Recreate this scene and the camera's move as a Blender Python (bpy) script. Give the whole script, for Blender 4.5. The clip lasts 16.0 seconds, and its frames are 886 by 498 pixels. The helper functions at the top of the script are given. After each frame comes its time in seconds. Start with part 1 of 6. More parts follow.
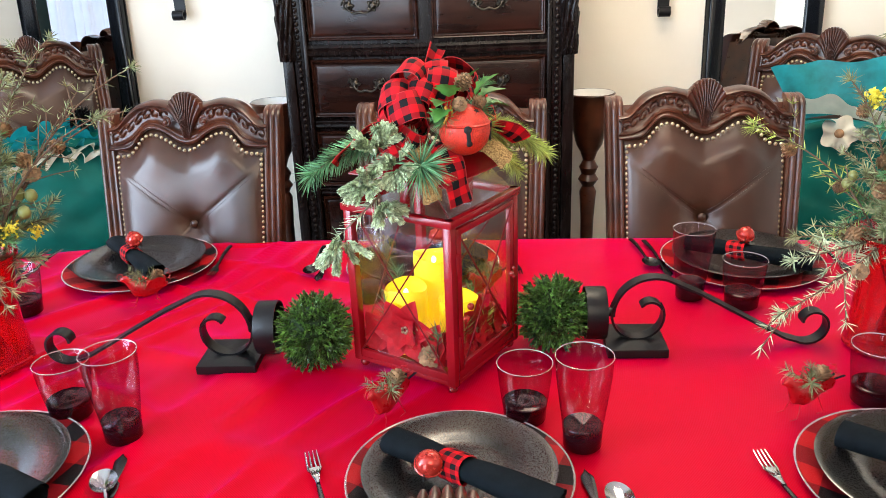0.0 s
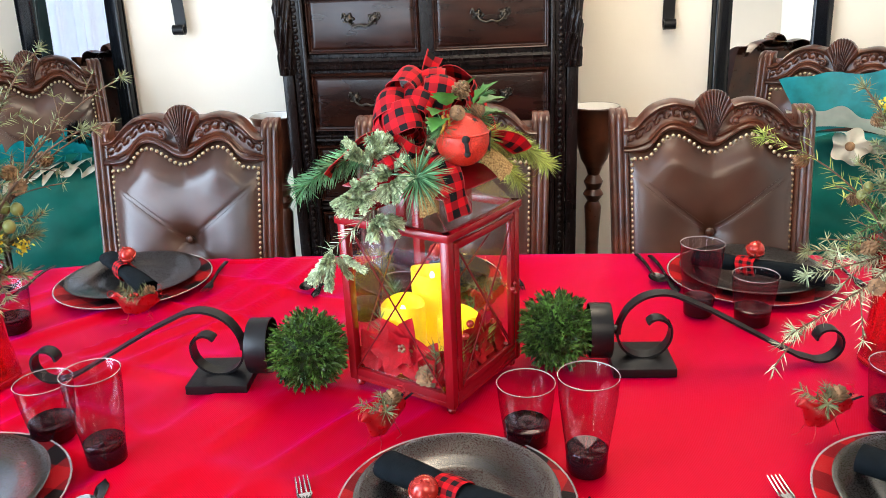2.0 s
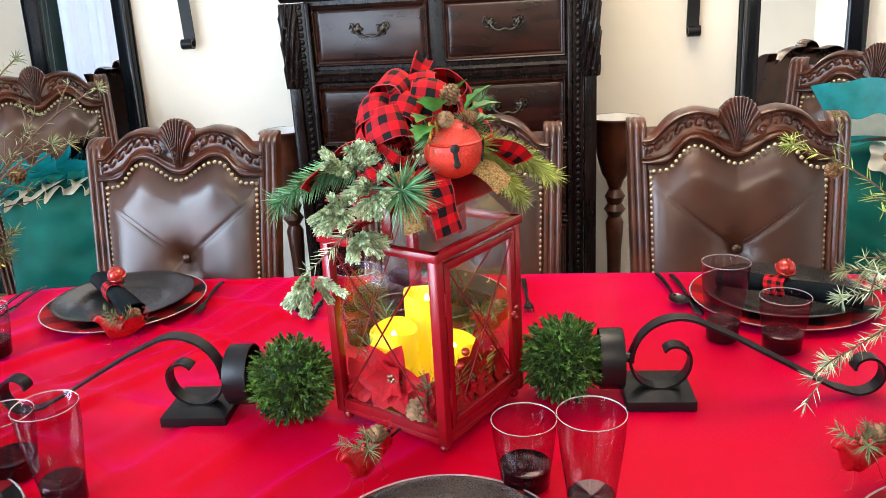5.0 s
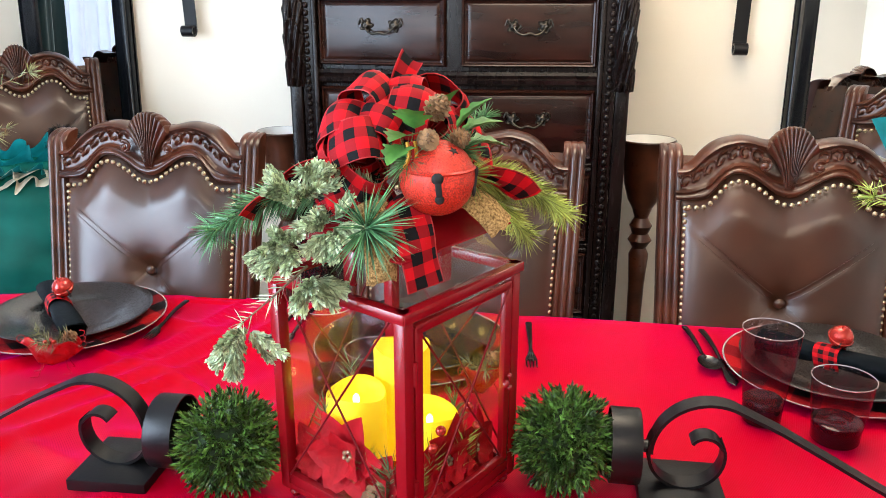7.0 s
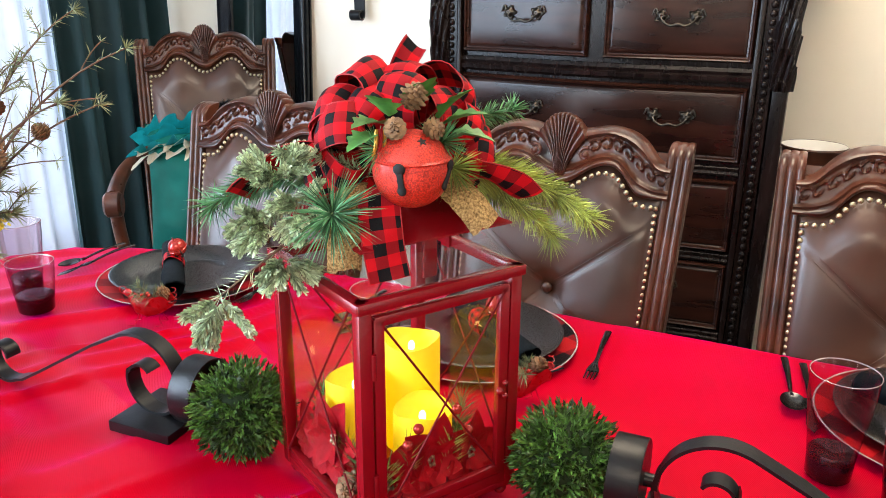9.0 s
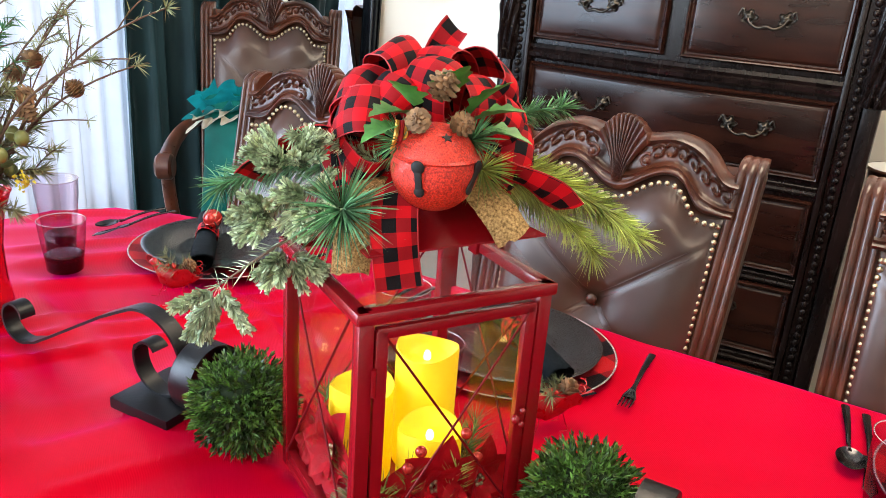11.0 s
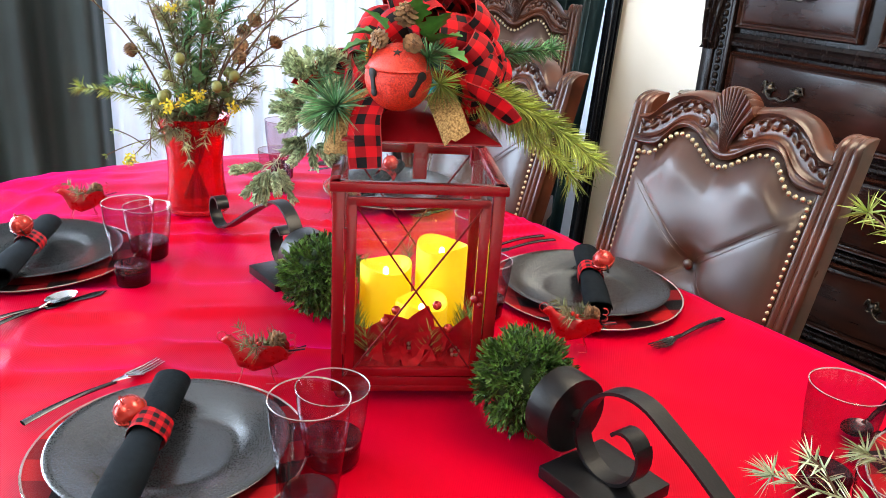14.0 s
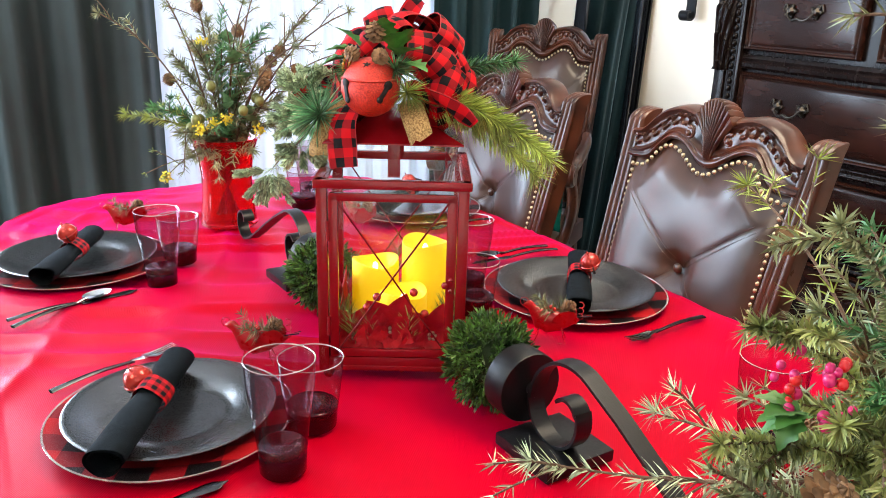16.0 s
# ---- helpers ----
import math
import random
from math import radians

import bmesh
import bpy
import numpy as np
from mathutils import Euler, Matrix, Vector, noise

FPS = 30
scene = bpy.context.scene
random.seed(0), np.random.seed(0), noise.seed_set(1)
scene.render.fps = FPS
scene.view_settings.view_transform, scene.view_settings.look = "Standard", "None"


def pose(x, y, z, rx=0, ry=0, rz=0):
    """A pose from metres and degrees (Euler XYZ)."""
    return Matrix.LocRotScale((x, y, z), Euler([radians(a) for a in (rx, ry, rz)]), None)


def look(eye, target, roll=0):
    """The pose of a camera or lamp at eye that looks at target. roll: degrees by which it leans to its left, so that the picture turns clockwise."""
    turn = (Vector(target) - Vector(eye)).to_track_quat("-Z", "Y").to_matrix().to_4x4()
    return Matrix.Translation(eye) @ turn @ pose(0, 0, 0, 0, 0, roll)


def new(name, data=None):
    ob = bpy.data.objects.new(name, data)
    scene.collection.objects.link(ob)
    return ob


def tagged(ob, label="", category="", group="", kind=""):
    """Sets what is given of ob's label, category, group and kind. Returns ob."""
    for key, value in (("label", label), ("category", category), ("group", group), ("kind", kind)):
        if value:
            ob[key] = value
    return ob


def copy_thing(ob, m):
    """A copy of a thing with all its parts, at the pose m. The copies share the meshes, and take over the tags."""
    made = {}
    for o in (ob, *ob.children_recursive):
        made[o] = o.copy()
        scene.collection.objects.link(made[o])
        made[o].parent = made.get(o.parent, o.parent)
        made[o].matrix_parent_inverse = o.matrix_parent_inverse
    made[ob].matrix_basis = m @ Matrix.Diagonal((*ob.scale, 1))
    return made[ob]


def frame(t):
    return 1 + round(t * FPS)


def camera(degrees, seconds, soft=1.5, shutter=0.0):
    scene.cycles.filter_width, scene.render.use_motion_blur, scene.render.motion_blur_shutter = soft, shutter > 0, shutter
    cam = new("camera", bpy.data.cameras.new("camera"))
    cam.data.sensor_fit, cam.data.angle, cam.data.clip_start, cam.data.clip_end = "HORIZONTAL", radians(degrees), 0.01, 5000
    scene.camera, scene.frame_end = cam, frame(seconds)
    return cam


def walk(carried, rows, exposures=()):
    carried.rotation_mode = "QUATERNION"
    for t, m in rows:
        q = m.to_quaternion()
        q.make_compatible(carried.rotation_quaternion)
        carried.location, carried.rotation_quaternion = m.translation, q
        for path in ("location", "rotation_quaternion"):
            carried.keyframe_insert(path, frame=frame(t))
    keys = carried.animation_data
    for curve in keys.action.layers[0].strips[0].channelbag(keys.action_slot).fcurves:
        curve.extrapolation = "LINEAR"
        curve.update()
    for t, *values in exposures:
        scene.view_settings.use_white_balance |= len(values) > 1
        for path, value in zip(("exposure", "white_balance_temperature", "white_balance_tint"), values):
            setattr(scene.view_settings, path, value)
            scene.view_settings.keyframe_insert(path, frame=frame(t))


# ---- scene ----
cam = camera(58.3, 16.0, 0.8)
PATH = [
    (0, (0.14, 0.118, 1.439), (-0.008, 1.982, 0.728), -2.2),
    (0.5, (0.144, 0.118, 1.433), (-0.008, 1.986, 0.735), -2.1),
    (1, (0.143, 0.129, 1.431), (-0.005, 1.999, 0.735), -1.8),
    (1.5, (0.142, 0.144, 1.43), (-0.004, 2.015, 0.74), -1.9),
    (2, (0.149, 0.163, 1.418), (-0.014, 2.041, 0.748), -2.4),
    (2.5, (0.154, 0.179, 1.408), (-0.015, 2.063, 0.757), -2.6),
    (3, (0.159, 0.201, 1.397), (-0.016, 2.084, 0.747), -2.7),
    (5.3, (0.196, 0.308, 1.384), (-0.056, 2.194, 0.768), -3.0),
    (5.5, (0.188, 0.346, 1.384), (-0.061, 2.238, 0.785), -2.2),
    (6, (0.174, 0.417, 1.377), (-0.053, 2.314, 0.787), -1.7),
    (6.5, (0.18, 0.475, 1.36), (-0.028, 2.367, 0.745), -1.3),
    (7, (0.212, 0.514, 1.361), (-0.079, 2.395, 0.746), -0.0),
    (7.5, (0.284, 0.548, 1.372), (-0.212, 2.39, 0.77), 0.5),
    (8, (0.349, 0.575, 1.372), (-0.296, 2.369, 0.766), 0.1),
    (8.5, (0.407, 0.6, 1.363), (-0.325, 2.353, 0.741), 0.1),
    (9, (0.433, 0.613, 1.358), (-0.362, 2.332, 0.715), 0.4),
    (9.2, (0.397, 0.625, 1.349), (-0.362, 2.355, 0.692), 1.4),
    (11.5, (0.459, 0.727, 1.354), (-0.601, 2.265, 0.639), 6.4),
    (12, (0.548, 0.747, 1.353), (-0.723, 2.118, 0.642), 6.6),
    (12.5, (0.624, 0.775, 1.326), (-0.754, 2.057, 0.652), 5.3),
    (13, (0.697, 0.77, 1.325), (-0.703, 2.027, 0.648), 5.1),
    (13.5, (0.767, 0.757, 1.328), (-0.668, 1.955, 0.615), 4.6),
    (14, (0.862, 0.796, 1.324), (-0.645, 1.905, 0.616), 3.6),
    (14.5, (0.946, 0.813, 1.318), (-0.627, 1.838, 0.631), 2.9),
    (15, (1.006, 0.812, 1.313), (-0.594, 1.816, 0.656), 1.9),
    (15.5, (1.032, 0.825, 1.306), (-0.584, 1.817, 0.669), 1.4),
    (16, (1.035, 0.831, 1.308), (-0.59, 1.816, 0.684), 1.7),
]
walk(cam, [(t, look(eye, target, roll)) for t, eye, target, roll in PATH], [(0, 0.56), (9, 0.60), (13, 0.66), (14.5, 0.76), (16, 0.74)])

# ---- world, sun, large lights, exposure ----
world = bpy.data.worlds.new("world")
scene.world = world
world.use_nodes = True
wn = world.node_tree.nodes
sky = wn.new("ShaderNodeTexSky")
sky.sky_type = "NISHITA"
sky.sun_disc = False
sky.sun_elevation, sky.sun_rotation = radians(38), radians(250)
world.node_tree.links.new(sky.outputs[0], wn["Background"].inputs[0])
wn["Background"].inputs[1].default_value = 0.12


def area(name, m, sx, sy, watts, colour):
    d = bpy.data.lights.new(name, "AREA")
    d.shape, d.size, d.size_y, d.energy, d.color = "RECTANGLE", sx, sy, watts, colour
    ob = new(name, d)
    ob.matrix_world = m
    return ob


# the side window's daylight, the daylight of the second window and of the glazed door, and two unseen warm lights
# overhead
area("window_daylight", look((-2.12, 1.95, 1.35), (0, 1.95, 1.1)), 1.6, 1.7, 42, (0.74, 0.86, 1.0))
area("second_window_daylight", look((-2.10, -0.38, 1.385), (0, -0.38, 1.25)), 2.2, 2.0, 172, (0.62, 0.79, 1.0))
area("rear_door_daylight", look((-1.30, -1.88, 1.05), (-1.30, 1, 1.05)), 1.35, 2.0, 50, (0.74, 0.86, 1.0))
# warm fill under the ceiling, added to brighten the right side
area("ceiling_warm_fill", look((0.8, -0.6, 2.40), (0.8, 0.2, 0)), 1.2, 1.2, 27, (1.0, 0.80, 0.58))
# stands for an unseen lamp over the table, shifted to warm the right wall
area("over_table_light", look((0.35, 1.95, 2.3), (0.35, 1.9, 0)), 0.9, 0.9, 23, (1.0, 0.84, 0.63))


# ---- materials ----
def mat(name, colour, rough=0.5, metal=0.0, var=0.15, scale=12.0, bump=0.0, bscale=150.0, coat=0.0, coat_rough=0.1,
        island=0.0, sheen=0.0, trans=0.0, ior=1.45, rvar=0.1, second=None, stretch=(1, 1, 1), translucent=0.0, spec=0.5, spec_tint=None):
    m = bpy.data.materials.new(name)
    m.use_nodes = True
    nt = m.node_tree
    N, L = nt.nodes, nt.links
    b = N["Principled BSDF"]
    b.inputs["Roughness"].default_value = rough
    b.inputs["Metallic"].default_value = metal
    b.inputs["Coat Weight"].default_value = coat
    b.inputs["Coat Roughness"].default_value = coat_rough
    b.inputs["Sheen Weight"].default_value = sheen
    b.inputs["Transmission Weight"].default_value = trans
    b.inputs["IOR"].default_value = ior
    b.inputs["Specular IOR Level"].default_value = spec
    if spec_tint:
        b.inputs["Specular Tint"].default_value = (*spec_tint, 1)
    tc = N.new("ShaderNodeTexCoord")
    mp = N.new("ShaderNodeMapping")
    mp.inputs["Scale"].default_value = stretch
    L.new(tc.outputs["Object"], mp.inputs[0])
    n1 = N.new("ShaderNodeTexNoise")
    n1.inputs["Scale"].default_value, n1.inputs["Detail"].default_value = scale, 5
    L.new(mp.outputs[0], n1.inputs["Vector"])
    ramp = N.new("ShaderNodeValToRGB")
    lo = tuple(c * (1 - var) for c in colour)
    hi = tuple(min(1, c * (1 + var)) for c in (second or colour))
    ramp.color_ramp.elements[0].position, ramp.color_ramp.elements[1].position = 0.3, 0.7
    ramp.color_ramp.elements[0].color, ramp.color_ramp.elements[1].color = (*lo, 1), (*hi, 1)
    L.new(n1.outputs["Fac"], ramp.inputs[0])
    out = ramp.outputs[0]
    if island:
        g = N.new("ShaderNodeNewGeometry")
        hsv = N.new("ShaderNodeHueSaturation")
        mr = N.new("ShaderNodeMapRange")
        mr.inputs[3].default_value, mr.inputs[4].default_value = 1 - island, 1 + island
        L.new(g.outputs["Random Per Island"], mr.inputs[0])
        L.new(mr.outputs[0], hsv.inputs["Value"])
        L.new(out, hsv.inputs["Color"])
        out = hsv.outputs[0]
    L.new(out, b.inputs["Base Color"])
    if rvar:
        n3 = N.new("ShaderNodeTexNoise")
        n3.inputs["Scale"].default_value = scale * 3
        L.new(mp.outputs[0], n3.inputs["Vector"])
        mr2 = N.new("ShaderNodeMapRange")
        mr2.inputs[3].default_value, mr2.inputs[4].default_value = max(0.02, rough - rvar), min(1, rough + rvar)
        L.new(n3.outputs["Fac"], mr2.inputs[0])
        L.new(mr2.outputs[0], b.inputs["Roughness"])
    if bump:
        n2 = N.new("ShaderNodeTexNoise")
        n2.inputs["Scale"].default_value, n2.inputs["Detail"].default_value = bscale, 4
        L.new(mp.outputs[0], n2.inputs["Vector"])
        bp = N.new("ShaderNodeBump")
        bp.inputs["Strength"].default_value, bp.inputs["Distance"].default_value = bump, 0.004
        L.new(n2.outputs["Fac"], bp.inputs["Height"])
        L.new(bp.outputs[0], b.inputs["Normal"])
    if translucent:
        tr = N.new("ShaderNodeBsdfTranslucent")
        L.new(out, tr.inputs[0])
        mx = N.new("ShaderNodeMixShader")
        mx.inputs[0].default_value = translucent
        L.new(b.outputs[0], mx.inputs[1])
        L.new(tr.outputs[0], mx.inputs[2])
        L.new(mx.outputs[0], N["Material Output"].inputs[0])
    return m


def thin_glass(name, tint, gloss=0.08):
    """A thin pane: clear, with a weak reflection that grows at a slant."""
    m = bpy.data.materials.new(name)
    m.use_nodes = True
    N, L = m.node_tree.nodes, m.node_tree.links
    t, g, mx, fr = N.new("ShaderNodeBsdfTransparent"), N.new("ShaderNodeBsdfGlossy"), N.new("ShaderNodeMixShader"), N.new("ShaderNodeLayerWeight")
    edge = N.new("ShaderNodeMix")
    edge.data_type = "RGBA"
    edge.inputs[6].default_value, edge.inputs[7].default_value = (*tint, 1), (*[c ** 5 for c in tint], 1)
    L.new(edge.outputs[2], t.inputs[0])
    g.inputs["Roughness"].default_value = 0.02
    pw, mr = N.new("ShaderNodeMath"), N.new("ShaderNodeMapRange")
    pw.operation, pw.inputs[1].default_value = "POWER", 4.0
    mr.inputs[3].default_value, mr.inputs[4].default_value = 0.05, 0.65
    L.new(fr.outputs["Facing"], pw.inputs[0])
    L.new(pw.outputs[0], mr.inputs[0])
    L.new(pw.outputs[0], edge.inputs[0])
    L.new(mr.outputs[0], mx.inputs[0])
    L.new(t.outputs[0], mx.inputs[1])
    L.new(g.outputs[0], mx.inputs[2])
    L.new(mx.outputs[0], N["Material Output"].inputs[0])
    return m


def plaid(name, period, red=(0.52, 0.004, 0.010), use_uv=True, rough=0.75):
    """Buffalo check: two crossing bands of black over red, with a fine weave."""
    m = mat(name, red, rough, bump=0.2, bscale=900, spec=0.15)
    N, L = m.node_tree.nodes, m.node_tree.links
    b = N["Principled BSDF"]
    tc = N.new("ShaderNodeTexCoord")
    sp = N.new("ShaderNodeSeparateXYZ")
    L.new(tc.outputs["UV" if use_uv else "Object"], sp.inputs[0])
    bands = []
    for k in (0, 1):
        mu = N.new("ShaderNodeMath")
        mu.operation, mu.inputs[1].default_value = "DIVIDE", period
        fr = N.new("ShaderNodeMath")
        fr.operation = "FRACT"
        gt = N.new("ShaderNodeMath")
        gt.operation, gt.inputs[1].default_value = "GREATER_THAN", 0.5
        L.new(sp.outputs[k], mu.inputs[0])
        L.new(mu.outputs[0], fr.inputs[0])
        L.new(fr.outputs[0], gt.inputs[0])
        bands.append(gt)
    ad = N.new("ShaderNodeMath")
    ad.operation = "ADD"
    L.new(bands[0].outputs[0], ad.inputs[0])
    L.new(bands[1].outputs[0], ad.inputs[1])
    dv = N.new("ShaderNodeMath")
    dv.operation, dv.inputs[1].default_value = "DIVIDE", 2
    L.new(ad.outputs[0], dv.inputs[0])
    cr = N.new("ShaderNodeValToRGB")
    cr.color_ramp.interpolation = "CONSTANT"
    e = cr.color_ramp.elements
    e[0].position, e[0].color = 0.0, (*red, 1)
    e[1].position, e[1].color = 0.3, (red[0] * 0.46, 0.005, 0.009, 1)
    e.new(0.8).color = (0.006, 0.005, 0.006, 1)
    L.new(dv.outputs[0], cr.inputs[0])
    L.new(cr.outputs[0], b.inputs["Base Color"])
    return m


WOOD = mat("dark_carved_wood", (0.010, 0.0036, 0.0028), 0.24, var=0.25, scale=7, bump=0.02, bscale=50, coat=0.22, coat_rough=0.2, rvar=0.06, spec=0.18, second=(0.021, 0.0066, 0.004), stretch=(0.7, 4, 4))
WOOD_DARK = mat("black_brown_carved_wood", (0.005, 0.0030, 0.0028), 0.26, var=0.3, scale=9, bump=0.04, bscale=70, coat=0.04, rvar=0.06, spec=0.19, second=(0.008, 0.0045, 0.004), stretch=(4, 4, 0.7))
WOOD_RAIL = mat("chair_wood", (0.026, 0.0075, 0.0038), 0.30, var=0.3, scale=14, bump=0.05, bscale=80, coat=0.5, coat_rough=0.28, rvar=0.07, second=(0.072, 0.0205, 0.0092), stretch=(1, 1, 1), spec=0.3)
LEATHER = mat("brown_leather", (0.028, 0.0098, 0.0050), 0.34, var=0.25, scale=5, bump=0.05, bscale=320, coat=1.0, coat_rough=0.3, rvar=0.07, second=(0.056, 0.0200, 0.0096), spec=0.12)
BRASS = mat("aged_brass_nail", (0.43, 0.37, 0.24), 0.45, 1.0, var=0.3, scale=300)
IRON = mat("black_iron", (0.005, 0.005, 0.006), 0.36, 0.0, var=0.3, scale=40, bump=0.05, bscale=300, spec=0.34)
PEWTER = mat("antique_pewter", (0.062, 0.054, 0.046), 0.40, 1.0, var=0.4, scale=160)
WALL = mat("cream_wall_paint", (0.80, 0.73, 0.62), 0.85, var=0.03, scale=3, bump=0.1, bscale=220)
CEIL = mat("white_ceiling_paint", (0.68, 0.66, 0.62), 0.9, var=0.02, scale=3, bump=0.2, bscale=180)
FLOOR = mat("brown_floor_tile", (0.12, 0.08, 0.055), 0.4, var=0.2, scale=5, bump=0.05)
FRAME_BLACK = mat("black_frame_lacquer", (0.004, 0.005, 0.007), 0.22, var=0.3, scale=30, coat=0.15, spec=0.3)
CURTAIN = mat("dark_teal_curtain", (0.016, 0.044, 0.051), 0.6, var=0.2, scale=3, bump=0.1, bscale=500, spec=0.25)
SHEER = mat("white_sheer", (0.60, 0.66, 0.76), 0.8, var=0.03, scale=20, bump=0.1, bscale=700, translucent=0.095)
CLOTH_RED = mat("red_tablecloth_fabric", (0.43, 0.0002, 0.0062), 0.42, var=0.05, scale=2.5, rvar=0.04, spec=0.13, sheen=0.42, spec_tint=(1.0, 0.05, 0.42))
# the teal curtain's fabric again, greyed and lightened to imitate window glare
CURTAIN_HAZED = mat("hazed_grey_curtain", (0.031, 0.046, 0.048), 0.6, var=0.2, scale=3, bump=0.1, bscale=500, spec=0.25)
CLOTH_RED.node_tree.nodes["Principled BSDF"].inputs["Sheen Tint"].default_value = (1.0, 0.0, 0.52, 1)
CLOTH_RED.node_tree.nodes["Principled BSDF"].inputs["Sheen Roughness"].default_value = 0.38
_n, _l = CLOTH_RED.node_tree.nodes, CLOTH_RED.node_tree.links
_w = _n.new("ShaderNodeTexWave")
_w.bands_direction = "DIAGONAL"
_w.inputs["Scale"].default_value, _w.inputs["Distortion"].default_value = 165, 0.4
_c = _n.new("ShaderNodeTexCoord")
_l.new(_c.outputs["Object"], _w.inputs["Vector"])
_b = _n.new("ShaderNodeBump")
_b.inputs["Strength"].default_value, _b.inputs["Distance"].default_value = 0.3, 0.0005
_l.new(_w.outputs["Fac"], _b.inputs["Height"])
_l.new(_b.outputs[0], _n["Principled BSDF"].inputs["Normal"])
BLACK_PLATE = mat("black_stoneware", (0.008, 0.0075, 0.0075), 0.28, var=0.5, scale=160, bump=0.022, bscale=170, rvar=0.08, coat=1.0, coat_rough=0.2, spec=0.9)
NAPKIN = mat("black_napkin_linen", (0.004, 0.0065, 0.009), 0.85, var=0.25, scale=60, bump=0.3, bscale=900, spec=0.1)
STEEL_BLACK = mat("black_steel_cutlery", (0.09, 0.09, 0.095), 0.22, 1.0, var=0.2, scale=60)
STEEL = mat("silver_steel_cutlery", (0.55, 0.55, 0.57), 0.16, 1.0, var=0.1, scale=60)
SMOKE = thin_glass("smoked_rose_glass", (0.80, 0.70, 0.75))
SMOKE_BASE = mat("dark_glass_base", (0.022, 0.004, 0.007), 0.08, var=0.1, rvar=0.02, trans=0.35, spec=0.4)
CLEAR = thin_glass("clear_lantern_glass", (0.96, 0.97, 0.96))
CLEAR_RIM = mat("clear_rim_glass", (0.8, 0.72, 0.74), 0.1, var=0.05, trans=0.7)
LAN_RED = mat("red_lantern_metal", (0.21, 0.003, 0.007), 0.24, 0.0, var=0.08, scale=9, coat=0.3, coat_rough=0.12, rvar=0.02)
LAN_WIRE = mat("dark_red_wire", (0.13, 0.003, 0.006), 0.5, 0.0, var=0.15, scale=30, spec=0.15)
CANDLE = mat("yellow_wax", (0.88, 0.66, 0.02), 0.5, var=0.06, scale=20, bump=0.05)
BELL_RED = mat("red_enamel_bell", (0.45, 0.03, 0.02), 0.25, 0.5, var=0.2, scale=60, coat=0.5)
VASE_RED = mat("red_vase_glass", (0.85, 0.02, 0.03), 0.05, var=0.05, rvar=0, trans=0.85, coat=0.3)
GREEN_BOX = mat("boxwood_green", (0.011, 0.044, 0.009), 0.4, var=0.3, scale=40, island=0.8, second=(0.078, 0.165, 0.030))
PINE = mat("pine_green", (0.045, 0.15, 0.05), 0.4, var=0.3, scale=20, island=0.55, second=(0.10, 0.25, 0.10))
PINE_YELLOW = mat("yellow_green_pine", (0.18, 0.26, 0.04), 0.5, var=0.3, scale=20, island=0.5, second=(0.36, 0.44, 0.10))
# grey-green needles, their colour lightened to imitate backlit haze
PINE_GREY = mat("haze_pale_pine", (0.12, 0.15, 0.065), 0.6, var=0.3, scale=20, island=0.45, second=(0.24, 0.26, 0.13))
FLOCK = mat("flocked_pine", (0.27, 0.37, 0.21), 0.8, var=0.3, scale=30, island=0.5, second=(0.48, 0.55, 0.37))
TWIG = mat("brown_twig", (0.11, 0.065, 0.04), 0.8, var=0.3, scale=60, bump=0.4, bscale=200)
CONE = mat("pinecone_brown", (0.16, 0.085, 0.04), 0.7, var=0.3, scale=60, island=0.4, second=(0.28, 0.16, 0.08))
TEAL = mat("teal_velvet", (0.0, 0.085, 0.068), 0.6, var=0.3, scale=8, bump=0.1, bscale=400, spec=0.2)
CREAM = mat("cream_chiffon", (0.62, 0.58, 0.48), 0.7, var=0.1, scale=30, translucent=0.3)
TEAL_RUFFLE = mat("teal_chiffon", (0.002, 0.19, 0.21), 0.5, var=0.35, scale=20, translucent=0.25)
WHITE_CER = mat("white_cup_lining", (0.8, 0.78, 0.74), 0.4, var=0.04)
MIRROR = mat("mirror_silver", (0.9, 0.91, 0.92), 0.01, 1.0, var=0.0, rvar=0)
PLAID = plaid("buffalo_check_ribbon", 0.0255)
PLAID_SMALL = plaid("buffalo_check_ring", 0.016)
PLAID_BIG = plaid("buffalo_check_charger", 0.085, use_uv=False, rough=0.35, red=(0.36, 0.008, 0.012))


# ---- mesh helpers ----
def join(*geos):
    V, F, n = [], [], 0
    for v, f in geos:
        V += [tuple(p) for p in v]
        F += [tuple(i + n for i in q) for q in f]
        n += len(v)
    return V, F


def xf(geo, m):
    return [tuple(m @ Vector(p)) for p in geo[0]], geo[1]


def move(geo, x, y, z):
    return xf(geo, Matrix.Translation((x, y, z)))


def grid(fn, nu, nv, close=False):
    """A sheet of nu x nv cells of the points fn(u, v), u and v from 0 to 1; close joins the ends in u."""
    cols = nu if close else nu + 1
    V = [tuple(fn(i / nu, j / nv)) for i in range(cols) for j in range(nv + 1)]
    F = []
    for i in range(nu):
        a, b = i * (nv + 1), ((i + 1) % cols) * (nv + 1)
        F += [(a + j, b + j, b + j + 1, a + j + 1) for j in range(nv)]
    return V, F


def lathe(profile, seg=32):
    def at(u, v):
        r, z = profile[round(v * (len(profile) - 1))]
        return r * math.cos(2 * math.pi * u), r * math.sin(2 * math.pi * u), z
    return grid(at, seg, len(profile) - 1, True)


